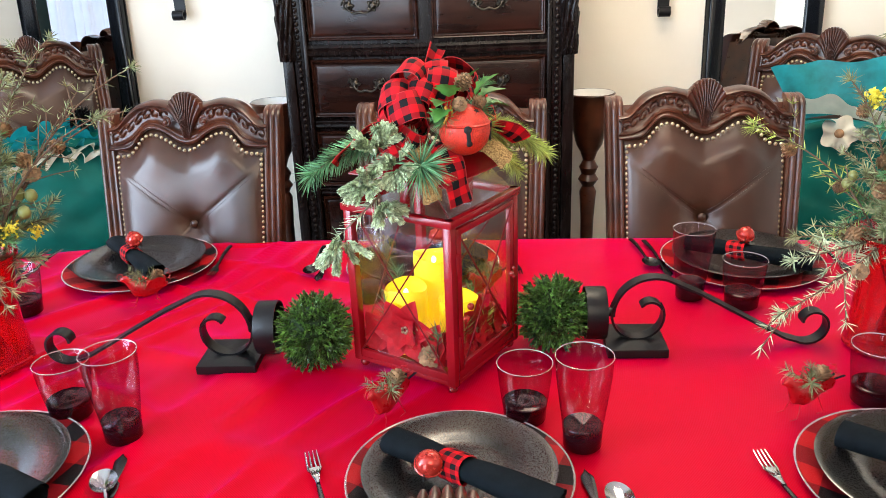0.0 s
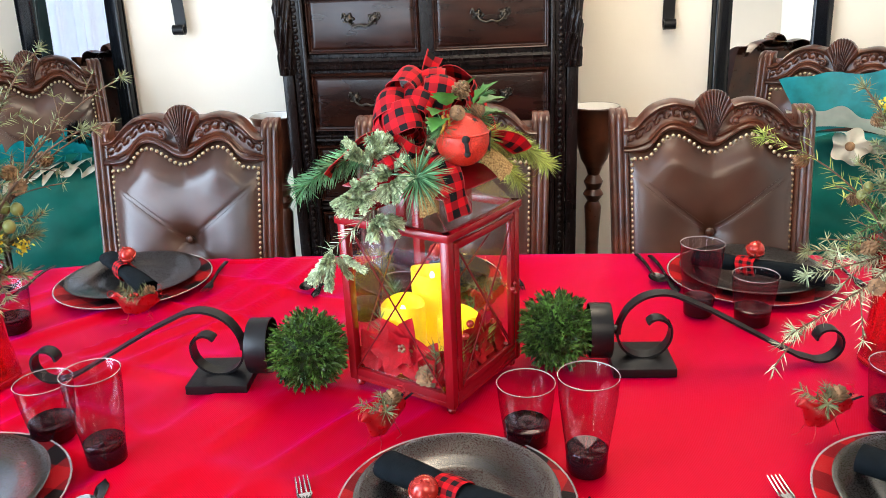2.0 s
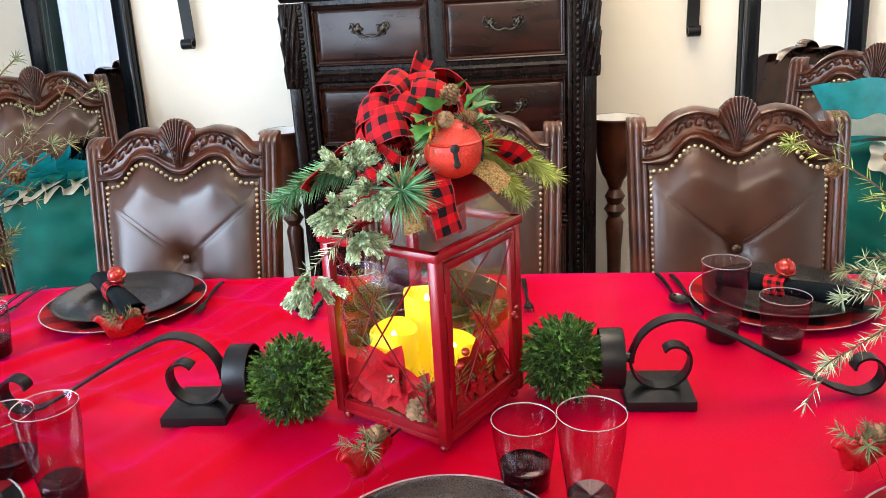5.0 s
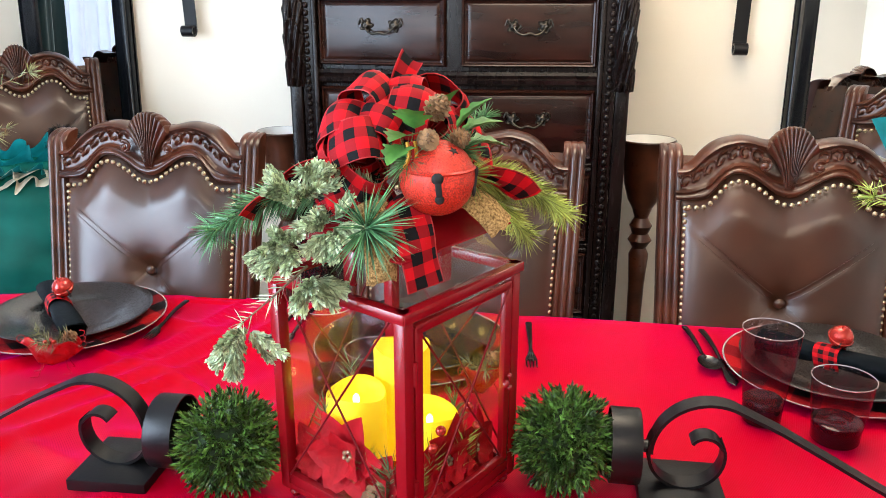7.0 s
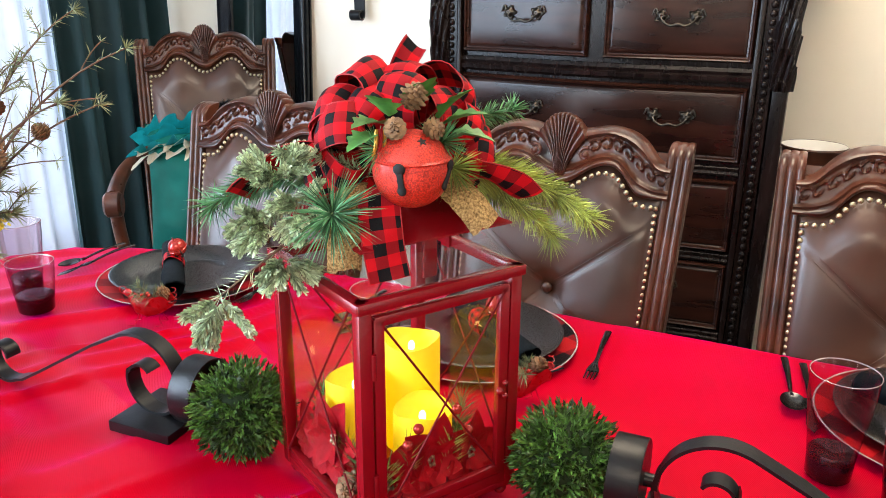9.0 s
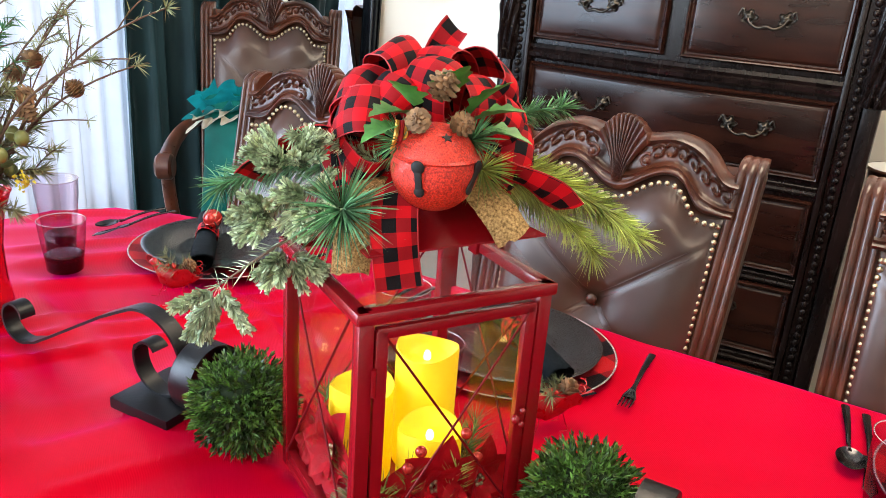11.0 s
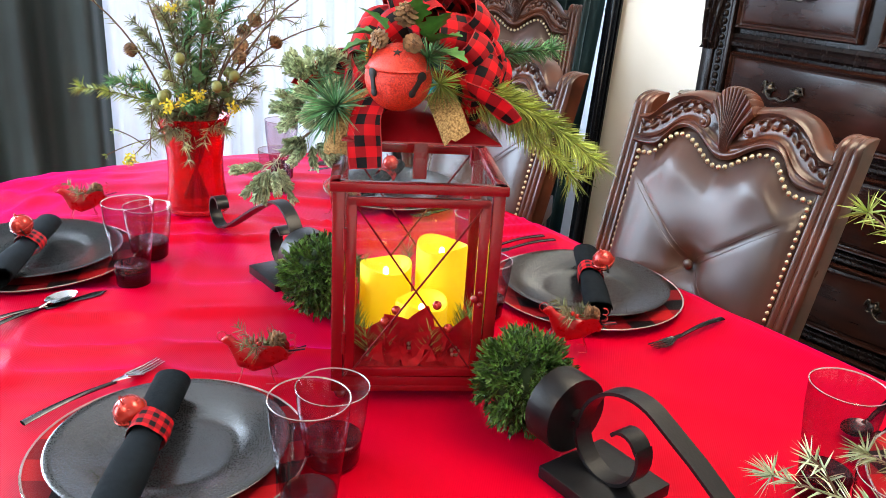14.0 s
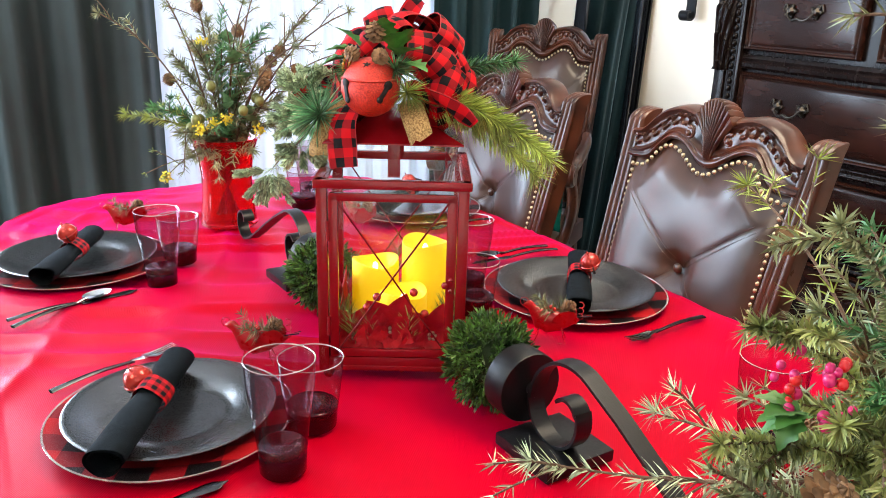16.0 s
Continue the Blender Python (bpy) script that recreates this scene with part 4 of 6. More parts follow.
def lay(kind, x0, y0, x1, y1, shiny):
    """A piece of cutlery from its handle's end to its tip."""
    turn = math.degrees(math.atan2(-(x1 - x0), y1 - y0))
    o = thing(kind, {True: "steel %s with a black handle on the red cloth", False: "black steel %s on the red cloth"}[shiny] % kind, kind, pose(x0, y0, TOPZ - 0.001, 0, 0, turn), "cutlery")
    part("handle", WARE[kind][0], None, o)
    part(WARE[kind][1][STEEL].name.split(".")[0], WARE[kind][1][STEEL if shiny else STEEL_BLACK], None, o, "polished steel end" if shiny else "")
    for t in WARE[kind][2][STEEL if shiny else STEEL_BLACK]:
        part("tine", t, None, o)


def glass_set(x, y, tall):
    o = thing("tumbler", ("tall" if tall else "short") + " smoked rose glass tumbler with a heavy dark base", "glass", pose(x, y, TOPZ - 0.003), "tumblers")
    part("bowl", TALL if tall else SHORT, None, o, "thin rose-tinted glass wall")
    part("base", TALL_B if tall else SHORT_B, None, o, "thick dark glass base")
    part("rim", TALL_R if tall else SHORT_R, None, o)


def setting(x, y, nx, ny, turn, size, bell):
    c = thing("charger_plate", "red and black checked charger with a clear rim", "charger", pose(x, y, TOPZ - 0.003, 0, 0, turn + 8), "place settings")
    c.scale = (size, size, 1)
    part("plate_face", CHARGER, None, c)
    part("rim", CHARGER_RIM, None, c, "clear glass rim")
    p = new("dinner_plate", PLATE)
    p.matrix_basis = pose(x, y, TOPZ + 0.0035)
    p.scale = (size, size, 1)
    tagged(p, "black textured stoneware coupe plate on a checked charger", "plate", "place settings")
    n = thing("rolled_napkin", "rolled black napkin in a checked ring with a red bell", "napkin", pose(nx, ny, TOPZ + 0.013, 0, 0, turn), "napkins")
    part("napkin_roll", NAPKIN_ROLL, None, n)
    r = part("napkin_ring", RING, None, n, "red and black checked napkin ring")
    r.location = (-0.022, 0, 0)
    b = part("jingle_bell", BELL_SMALL, None, n, "shiny red jingle bell")
    b.location, b.rotation_euler, b.scale = bell, (0.4, 0.2, 0.3), (1.14, 1.14, 1.14)
    s = part("slot", SLOT_G, None, b)


setting(-0.70, 1.79, -0.693, 1.75, -47, 1, (-0.022, 0.012, 0.06))
setting(-0.038, 1.775, -0.008, 1.757, -40, 1, (-0.012, 0.018, 0.058))
setting(0.665, 1.785, 0.665, 1.745, -30, 1, (-0.01, 0.01, 0.06))
setting(0.080, 1.008, 0.096, 0.974, -31, 0.895, (-0.046, -0.026, 0.036))
setting(-0.615, 0.985, -0.567, 0.965, -27, 1, (-0.02, -0.008, 0.06))
setting(0.69, 1.01, 0.70, 0.99, -35, 0.95, (-0.03, -0.008, 0.056))
for x, y, t in ((0.252, 1.095, 1), (0.172, 1.163, 0), (-0.432, 1.105, 1), (-0.545, 1.165, 0), (0.515, 1.607, 1), (0.605, 1.566, 0), (-0.93, 1.60, 1), (-0.84, 1.545, 0), (-0.135, 1.60, 1), (-0.055, 1.56, 0), (0.785, 1.13, 1), (0.705, 1.215, 0)):
    glass_set(x, y, t)
for k, a, b, c, d, s in (("fork", 0.160, 1.905, 0.176, 1.71, 0), ("fork", -0.528, 1.912, -0.512, 1.715, 0), ("spoon", 0.448, 1.93, 0.47, 1.75, 0), ("knife", 0.477, 1.92, 0.50, 1.70, 0),
                         ("knife", -0.262, 1.91, -0.262, 1.70, 0), ("spoon", -0.292, 1.905, -0.287, 1.72, 0), ("knife", -0.955, 1.90, -0.945, 1.69, 0), ("spoon", -0.985, 1.90, -0.975, 1.71, 0),
                         ("fork", -0.068, 0.878, -0.143, 1.08, 1), ("knife", 0.274, 0.812, 0.248, 1.02, 0), ("spoon", 0.316, 0.812, 0.284, 0.99, 1), ("knife", -0.361, 0.842, -0.415, 1.062, 0), ("spoon", -0.328, 0.848, -0.42, 1.01, 1),
                         ("fork", -0.76, 0.87, -0.80, 1.06, 1), ("fork", 0.52, 0.88, 0.49, 1.09, 1), ("fork", 0.86, 1.9, 0.875, 1.71, 0)):
    lay(k, a, b, c, d, s)

# ---- red bird ornaments ----
BIRD_RED = mat("red_painted_tin", (0.36, 0.004, 0.008), 0.3, 0.0, var=0.2, scale=40, coat=0.3)


def bird(x, y, turn, flip=1):
    o = thing("bird_ornament", "red tin bird ornament on wire legs with pine sprig", "ornament", pose(x, y, TOPZ - 0.003, 0, 0, turn), "bird ornaments")
    o.scale = (0.94, 0.94, 0.94)

    keys = [0, 0.12, 0.3, 0.5, 0.65, 0.78, 0.88, 0.95, 1]
    bx_, bz_, br_ = [-0.048, -0.036, -0.016, 0.006, 0.022, 0.032, 0.038, 0.044, 0.050], [0.044, 0.041, 0.037, 0.035, 0.040, 0.053, 0.063, 0.065, 0.063], [0.003, 0.009, 0.017, 0.021, 0.018, 0.011, 0.0085, 0.007, 0.001]

    def body(u, v):
        a = 2 * math.pi * u
        r = float(np.interp(v, keys, br_))
        return float(np.interp(v, keys, bx_)) + 0.3 * r * math.sin(a) * (v > 0.6) * -1, 0.6 * r * math.cos(a), float(np.interp(v, keys, bz_)) + r * math.sin(a)
    part("bird_body", grid(body, 20, 32, True), BIRD_RED, o, smooth=60)
    for sy in (-1, 1):
        part("wing", xf(grid(lambda u, v, sy=sy: (-0.044 + 0.044 * v, sy * (0.010 + 0.004 * u + 0.003 * math.sin(math.pi * v)), 0.038 + 0.026 * u * math.sin(math.pi * min(1, 0.15 + 0.85 * v)) ** 0.8 + 0.0015 * math.sin(9 * v)), 8, 12), Matrix()), BIRD_RED, o, "curved red tin wing", smooth=60)
    for k in (-1, 0, 1):
        part("tail_strip", grid(lambda u, v, k=k: (-0.044 - 0.024 * v, k * (0.004 + 0.005 * v) + (u - 0.5) * 0.005, 0.045 + 0.006 * v + 0.002 * (k + 1)), 2, 8), NAPKIN if k else BIRD_RED, o, "narrow dark tail strip" if k else "")
    part("head_curl", tube([(0.047 + (0.010 - 0.0006 * i) * math.sin(0.55 * i), 0, 0.070 - (0.010 - 0.0006 * i) * math.cos(0.55 * i)) for i in range(15)], 0.0008, 5), BIRD_RED, o, "curled red wire")
    part("coil", tube([(-0.05 - 0.004 * math.sin(i * 0.7), 0.006 * math.cos(i * 0.7), 0.046 + 0.0012 * i) for i in range(28)], 0.0008, 5), BIRD_RED, o)
    for sx in (-0.018, 0.018):
        for sy in (-1, 1):
            part("wire_leg", tube([(sx, sy * 0.006, 0.03), (sx * 1.2, sy * 0.012, 0.014), (sx * 1.5, sy * 0.014, 0.0015), (sx * 1.5 + 0.014, sy * 0.014, 0.0012)], 0.0008, 5), BIRD_RED, o)
    sp = [spray([(-0.006, 0, 0.05), (0.004 + 1.3 * dx, 1.3 * dy, 0.064 + dz)], 50, 0.030, 0.0015, 0.5) for dx, dy, dz in ((0.012, 0.02, 0.008), (-0.02, -0.015, 0.006), (0.02, -0.014, 0.012))]
    part("pine_sprig", join(*sp), PINE_GREY, o, "small green pine sprig", smooth=0)
    part("pinecone", xf(pinecone(0.026, 0.014, 6), pose(-0.018, 0.004, 0.058, 20, -60, 0)), CONE, o, "tiny brown pinecone")
    part("berry", join(*[move(ball(0.004, 10, 7), 0.002 + dx, dy, 0.062) for dx, dy in ((0, 0), (0.008, 0.006), (-0.006, 0.008))]), BELL_RED, o)


for x, y, t in ((-0.036, 1.16, 240), (0.105, 1.605, 230), (-0.81, 1.11, 261), (-0.60, 1.59, 202), (0.592, 1.185, 205)):
    bird(x, y, t)


# ---- iron holders lying on the table, with boxwood balls ----
def iron_holder(m):
    o = thing("candle_holder", "black wrought iron scroll candle holder lying on the cloth", "candle holder", m, "iron holders")
    part("base_plate", box(0, 0, 0.008, 0.104, 0.104, 0.016, 0.002), IRON, o, "square black base plate")
    part("lower_scroll", strap(arc(0.004, 0.061, 0.045, 150, 380, 26) + arc(0.022, 0.067, 0.024, 10, 140, 14, 0.016), 0.024, 0.004), IRON, o)
    top = arc(0.030, 0.063, 0.068, 182, 62, 22) + [(0.11, 0.100), (0.17, 0.066), (0.222, 0.036), (0.262, 0.014)] + arc(0.302, 0.042, 0.040, 235, 530, 26, 0.014)
    part("long_strap", strap(top, 0.024, 0.004), IRON, o)
    part("stem", tube([(-0.036, 0, 0.065), (-0.052, 0, 0.065)], 0.008, 14), IRON, o)
    part("cup", xf(lathe([(0.001, 0.0), (0.046, 0.0), (0.047, 0.002), (0.047, 0.036), (0.045, 0.036), (0.044, 0.006), (0.001, 0.004)], 40), along((-1, 0, 0), (-0.052, 0, 0.064))), IRON, o, "shallow black iron cup")
    return o


def boxwood(m):
    V, F = [], []
    for i in range(640):
        d = unit()
        s = d.cross(unit()).normalized()
        t = d.cross(s)
        axis = (d + s * rng.uniform(-0.6, 0.6) + t * rng.uniform(-0.6, 0.6)).normalized()
        root = d * rng.uniform(0.036, 0.050)
        for j in range(13):
            k = j / 12
            side = (s * math.cos(2.4 * j) + t * math.sin(2.4 * j))
            needle(root + axis * 0.020 * k, (axis * (0.5 + 0.6 * k) + side * (0.9 - 0.6 * k)).normalized(), rng.uniform(0.0062, 0.0100), rng.uniform(0.0022, 0.0032), V, F)
    o = thing("boxwood_ball", "round artificial boxwood ball of bright green sprigs", "greenery ball", m, "boxwood balls")
    part("foliage", (V, F), GREEN_BOX, o, smooth=0)
    # plain dark green ball filling the middle behind the sprigs
    part("core", ball(0.046, 20, 12), mat("dark_green_core", (0.01, 0.025, 0.006), 0.9), o)
    return o


HZ = TOPZ - 0.003
hold = iron_holder(pose(0.372, 1.402, HZ, 0, 0, 1))
copy_thing(hold, pose(-0.338, 1.345, HZ, 0, 0, 182))
bx = boxwood(pose(0.228, 1.40, HZ + 0.066))
copy_thing(bx, pose(-0.183, 1.328, HZ + 0.066, 40, 20, 75))


# ---- the lantern ----
LS, LH = 0.206, 0.290
lantern = thing("lantern", "red metal and glass lantern holding yellow candles", "lantern", pose(0.0265, 1.3585, TOPZ, 0, 0, 60))
hs = LS / 2
z0, z1 = 0.014, LH + 0.006
for sx in (-1, 1):
    for sy in (-1, 1):
        part("corner_post", box(sx * (hs - 0.007), sy * (hs - 0.007), (z0 + z1) / 2, 0.015, 0.015, z1 - z0, 0.002), LAN_RED, lantern)
        part("foot", move(lathe([(0.001, 0.0), (0.006, 0.001), (0.0085, 0.006), (0.007, 0.011), (0.0045, 0.014)], 14), sx * (hs - 0.012), sy * (hs - 0.012), 0), LAN_RED, lantern)
part("floor_plate", box(0, 0, 0.019, LS, LS, 0.008, 0.0015), LAN_RED, lantern)
for k in range(4):
    m = pose(0, 0, 0, 0, 0, 90 * k)
    y = -hs + 0.006
    part("bottom_rail", xf(box(0, y, 0.028, LS - 0.028, 0.010, 0.016, 0.0015), m), LAN_RED, lantern)
    part("top_rail", xf(box(0, y - 0.003, z1 - 0.006, LS + 0.006, 0.014, 0.012, 0.002), m), LAN_RED, lantern)
    yi, wi = -hs + 0.0035, LS - (0.045 if k == 0 else 0.030)
    zt, zb = (0.268, 0.046) if k == 0 else (z1 - 0.014, 0.038)
    if k == 0:
        door = part("door_frame", xf(join(box(-wi / 2, yi, 0.157, 0.0125, 0.008, 0.236, 0.0015), box(wi / 2, yi, 0.157, 0.0125, 0.008, 0.236, 0.0015), box(0, yi, 0.272, wi + 0.01, 0.008, 0.011, 0.0015), box(0, yi, 0.043, wi + 0.01, 0.008, 0.011, 0.0015)), m), LAN_RED, lantern, "red door frame on small hinges")
        for hz in (0.085, 0.225):
            part("hinge", xf(tube([(-hs + 0.015, -hs - 0.001, hz - 0.014), (-hs + 0.015, -hs - 0.001, hz + 0.014)], 0.0028, 10), m), LAN_RED, door)
    for s in (-1, 1):
        part("cross_wire", xf(tube([(-s * (wi / 2 - 0.004), yi - 0.003 + 0.002 * s, zt), (s * (wi / 2 - 0.004), yi - 0.003 + 0.002 * s, zb)], 0.0013, 6), m), LAN_WIRE, lantern)
    pane = part("pane", xf(([(-hs + 0.014, y, 0.034), (hs - 0.014, y, 0.034), (hs - 0.014, y, z1 - 0.01), (-hs + 0.014, y, z1 - 0.01)], [(0, 1, 2, 3)]), m), CLEAR, lantern, "clear glass pane", smooth=0)
    pane.visible_shadow = False
    part("collar_post", xf(box(0, -hs + 0.03, z1 + 0.024, 0.017, 0.004, 0.052, 0.001), m), LAN_RED, lantern)
    cp = part("collar_pane", xf(([(-hs + 0.008, -hs + 0.008, z1), (hs - 0.008, -hs + 0.008, z1), (hs - 0.04, -hs + 0.04, z1 + 0.048), (-hs + 0.04, -hs + 0.04, z1 + 0.048)], [(0, 1, 2, 3)]), m), CLEAR, lantern, "sloping clear glass pane", smooth=0)
    cp.visible_shadow = False
    part("latch", xf(join(move(ball(0.005, 10, 7), hs - 0.03, -hs - 0.004, 0.15), move(ball(0.0035, 10, 7), hs - 0.022, -hs - 0.004, 0.158), move(ball(0.0035, 10, 7), hs - 0.022, -hs - 0.004, 0.142)), m), LAN_RED, lantern) if k == 0 else None
RZ = z1 + 0.046


def roof_at(u, v):
    i = round(u * 4) % 4
    sx, sy = ((-1, -1), (1, -1), (1, 1), (-1, 1))[i]
    r, z = ((0.090, RZ + 0.002), (0.094, RZ), (0.094, RZ + 0.002), (0.05, RZ + 0.022), (0.03, RZ + 0.035), (0.001, RZ + 0.042))[round(v * 5)]
    return sx * r, sy * r, z


part("roof", grid(roof_at, 4, 5, True), LAN_RED, lantern, "flat-pitched red metal roof", smooth=20)
part("ring_handle", tube([(0.036 * math.cos(a), 0, RZ + 0.120 + 0.036 * math.sin(a)) for a in [2 * math.pi * i / 36 for i in range(37)]], 0.0028, 8), LAN_RED, lantern, "round red wire handle")

LM = pose(0.0265, 1.3585, TOPZ, 0, 0, 60)
LED = bpy.data.materials.new("candle_flame_glow")
LED.use_nodes = True
LED.node_tree.nodes["Principled BSDF"].inputs["Emission Color"].default_value = (1, 0.7, 0.15, 1)
LED.node_tree.nodes["Principled BSDF"].inputs["Emission Strength"].default_value = 6
wax = CANDLE.node_tree.nodes["Principled BSDF"]
wax.inputs["Subsurface Weight"].default_value = 0.3
wax.inputs["Subsurface Radius"].default_value = (0.03, 0.02, 0.004)
# the whole wax body emits weakly, a glow added to its yellow
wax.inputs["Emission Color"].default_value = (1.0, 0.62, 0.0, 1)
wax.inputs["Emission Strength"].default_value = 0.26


def led_candle(x, y, h, r=0.032):
    o = thing("pillar_candle", "glowing yellow flameless pillar candle inside the lantern", "candle", pose(x, y, TOPZ + 0.0235), "pillar candles")
    wob = [(0.001, h - 0.016), (r * 0.6, h - 0.014), (r * 0.82, h - 0.006), (r * 0.92, h - 0.001), (r * 0.98, h), (r, h - 0.003), (r, 0.004), (r * 0.97, 0), (0.001, 0)]
    v, f = lathe(wob, 36)
    v = [(a, b, c + (0.004 * math.sin(2 * math.atan2(b, a) + x * 60) if c > h * 0.9 and math.hypot(a, b) > r * 0.7 else 0)) for a, b, c in v]
    part("wax", (v, f), CANDLE, o, "yellow wax body with an added glow", smooth=50)
    part("flame", move(ball(0.0045, 12, 8, 1, 1, 1.7), 0, 0, h - 0.012), LED, o, "small glowing flame tip")


led_candle(0.020, 1.414, 0.147, 0.036)
led_candle(-0.024, 1.350, 0.113, 0.0365)
led_candle(0.066, 1.352, 0.092, 0.035)


# ---- filling inside the lantern ----
POIN = mat("poinsettia_red", (0.34, 0.003, 0.008), 0.6, var=0.3, scale=60, bump=0.3, bscale=300, spec=0.2)


def petal(length, width, curl):
    def at(u, v):
        w = width * math.sin(math.pi * v ** 0.8) ** 0.9 * (1 if v < 0.98 else 0.1)
        return (2 * u - 1) * w, length * v, curl * v * v + 0.25 * abs(2 * u - 1) * w
    return grid(at, 6, 10)


def flower(m, size, label="red velvet poinsettia flower inside the lantern"):
    o = thing("poinsettia", label, "artificial flower", m, "poinsettias")
    for ring, n, tilt in ((1.0, 6, 18), (0.68, 5, 42)):
        for k in range(n):
            part("petal", xf(petal(size * ring * 1.25, size * 0.44 * ring, -0.12 * size), pose(0, 0, 0, tilt, 0, 360 * k / n + ring * 40)), POIN, o, smooth=70)
    part("centre", join(*[move(ball(0.003, 8, 6), 0.005 * math.cos(a), 0.005 * math.sin(a), 0.006) for a in (0, 1.3, 2.6, 3.9, 5.2)]), BRASS, o, "gold bead centre")


def in_lantern(x, y, z, *r):
    return LM @ pose(x, y, z, *r)


for fx, fy, fz, tilt, turn, size in ((0.0, -0.072, 0.068, 80, 4, 0.048), (0.056, -0.070, 0.058, 78, 16, 0.042), (-0.052, -0.070, 0.056, 80, -12, 0.042), (0.026, -0.074, 0.046, 84, 10, 0.036), (-0.026, -0.075, 0.044, 82, -6, 0.034),
                                     (-0.072, 0.012, 0.078, 78, -86, 0.048), (-0.070, 0.060, 0.056, 80, -80, 0.042), (-0.071, -0.040, 0.056, 80, -94, 0.042), (0.070, 0.045, 0.06, 70, 90, 0.04)):
    flower(in_lantern(fx, fy, fz, tilt, 0, turn), size)
gold = solid("gold_grass_pick", join(*[spray([LM @ Vector((x, y, 0.028)), LM @ Vector((x * 1.1, y * 1.2, 0.028 + h))], 70, 0.045, 0.0012, 0.9, 0.05, 0.3) for x, y, h in ((-0.03, -0.066, 0.065), (0.022, -0.068, 0.060), (-0.055, -0.066, 0.06), (-0.066, -0.01, 0.055), (0.07, 0.0, 0.05))]), PINE_YELLOW, "golden green grass picks among the candles", "artificial grass", kind="stuff", smooth=0)
solid("pine_pick", join(*[spray([LM @ Vector((x, y, 0.028)), LM @ Vector((x * 1.15, y * 1.15, 0.028 + h))], 90, 0.05, 0.0011, 0.8, 0.05, 0.4) for x, y, h in ((-0.06, 0.05, 0.10), (-0.07, -0.05, 0.06), (0.05, 0.06, 0.1), (0.0, 0.072, 0.12), (0.072, -0.02, 0.07))]), PINE, "green pine picks inside the lantern", "artificial pine", kind="stuff", smooth=0)
for x, y, z in ((-0.022, -0.084, 0.122), (-0.036, -0.084, 0.106), (0.030, -0.084, 0.130), (0.046, -0.085, 0.098), (-0.078, 0.03, 0.045), (-0.08, -0.01, 0.035), (-0.074, -0.055, 0.04)):
    solid("berry", ball(0.0062, 14, 10), BELL_RED, "shiny red artificial berry inside the lantern", "berry", in_lantern(x, y, z), "lantern berries")
for x, y in ((-0.07, -0.035), (0.06, 0.0), (-0.02, 0.07)):
    solid("pinecone", pinecone(0.035, 0.017), CONE, "small brown pinecone on the lantern floor", "pinecone", in_lantern(x, y, 0.04, 70, 0, x * 900), "pinecones")


# ---- the bow and its greenery on the lantern's roof ----
BO = Vector((0.0265, 1.3585, TOPZ + RZ + 0.02))
BF, BR, BU = Vector((0.65, -0.76, 0)).normalized(), Vector((0.76, 0.65, 0)).normalized(), Vector((0, 0, 1))


def bp(r, u, f):
    """A place by its way to the bow's right, up and to its front."""
    return BO + BR * r + BU * u + BF * f


def ribbon(pts, side, width, ripple=0.0, fork=False):
    """A ribbon along points, side being the way across it, with lengths for the check."""
    pts = [Vector(p) for p in pts]
    V, UV, F, run = [], [], [], 0.0
    n = 6
    for i, p in enumerate(pts):
        if i:
            run += (p - pts[i - 1]).length
        d = (pts[min(i + 1, len(pts) - 1)] - pts[max(i - 1, 0)]).normalized()
        s = side(i / (len(pts) - 1)) if callable(side) else Vector(side)
        s = (s - d * s.dot(d)).normalized()
        nr = d.cross(s)
        for j in range(n + 1):
            w = (j / n - 0.5)
            V.append(tuple(p + s * w * width + nr * (ripple * math.sin(9 * run / 0.1 + 4 * w) + 0.0045 * noise.noise(p * 26 + s * (w * width * 26)) - 0.004 * abs(2 * w) ** 2)))
            UV.append((run, w * width + 0.1))
    for i in range(len(pts) - 1):
        for j in range(n):
            a = i * (n + 1) + j
            F.append((a, a + 1, a + n + 2, a + n + 1))
    return (V, F), UV


def loop(centre, out, length, across, width, fat=0.42):
    """A ribbon loop that leaves centre along out and comes back."""
    out, across = Vector(out).normalized(), Vector(across)
    across = (across - out * across.dot(out)).normalized()
    nrm = out.cross(across)
    pts = []
    for i in range(29):
        t = i / 28
        a = 2 * math.pi * t
        pts.append(centre + out * length * 0.5 * (1 - math.cos(a)) + nrm * length * fat * math.sin(a) * (0.35 + 0.65 * 0.5 * (1 - math.cos(a))))
    return ribbon(pts, across, width, 0.0012)


bow = thing("ribbon_bow", "red and black checked ribbon bow on the lantern", "bow", Matrix())
C0 = bp(0.010, 0.050, 0.008)
HEM = mat("red_ribbon_hem", (0.34, 0.004, 0.008), 0.6, var=0.1, scale=200)
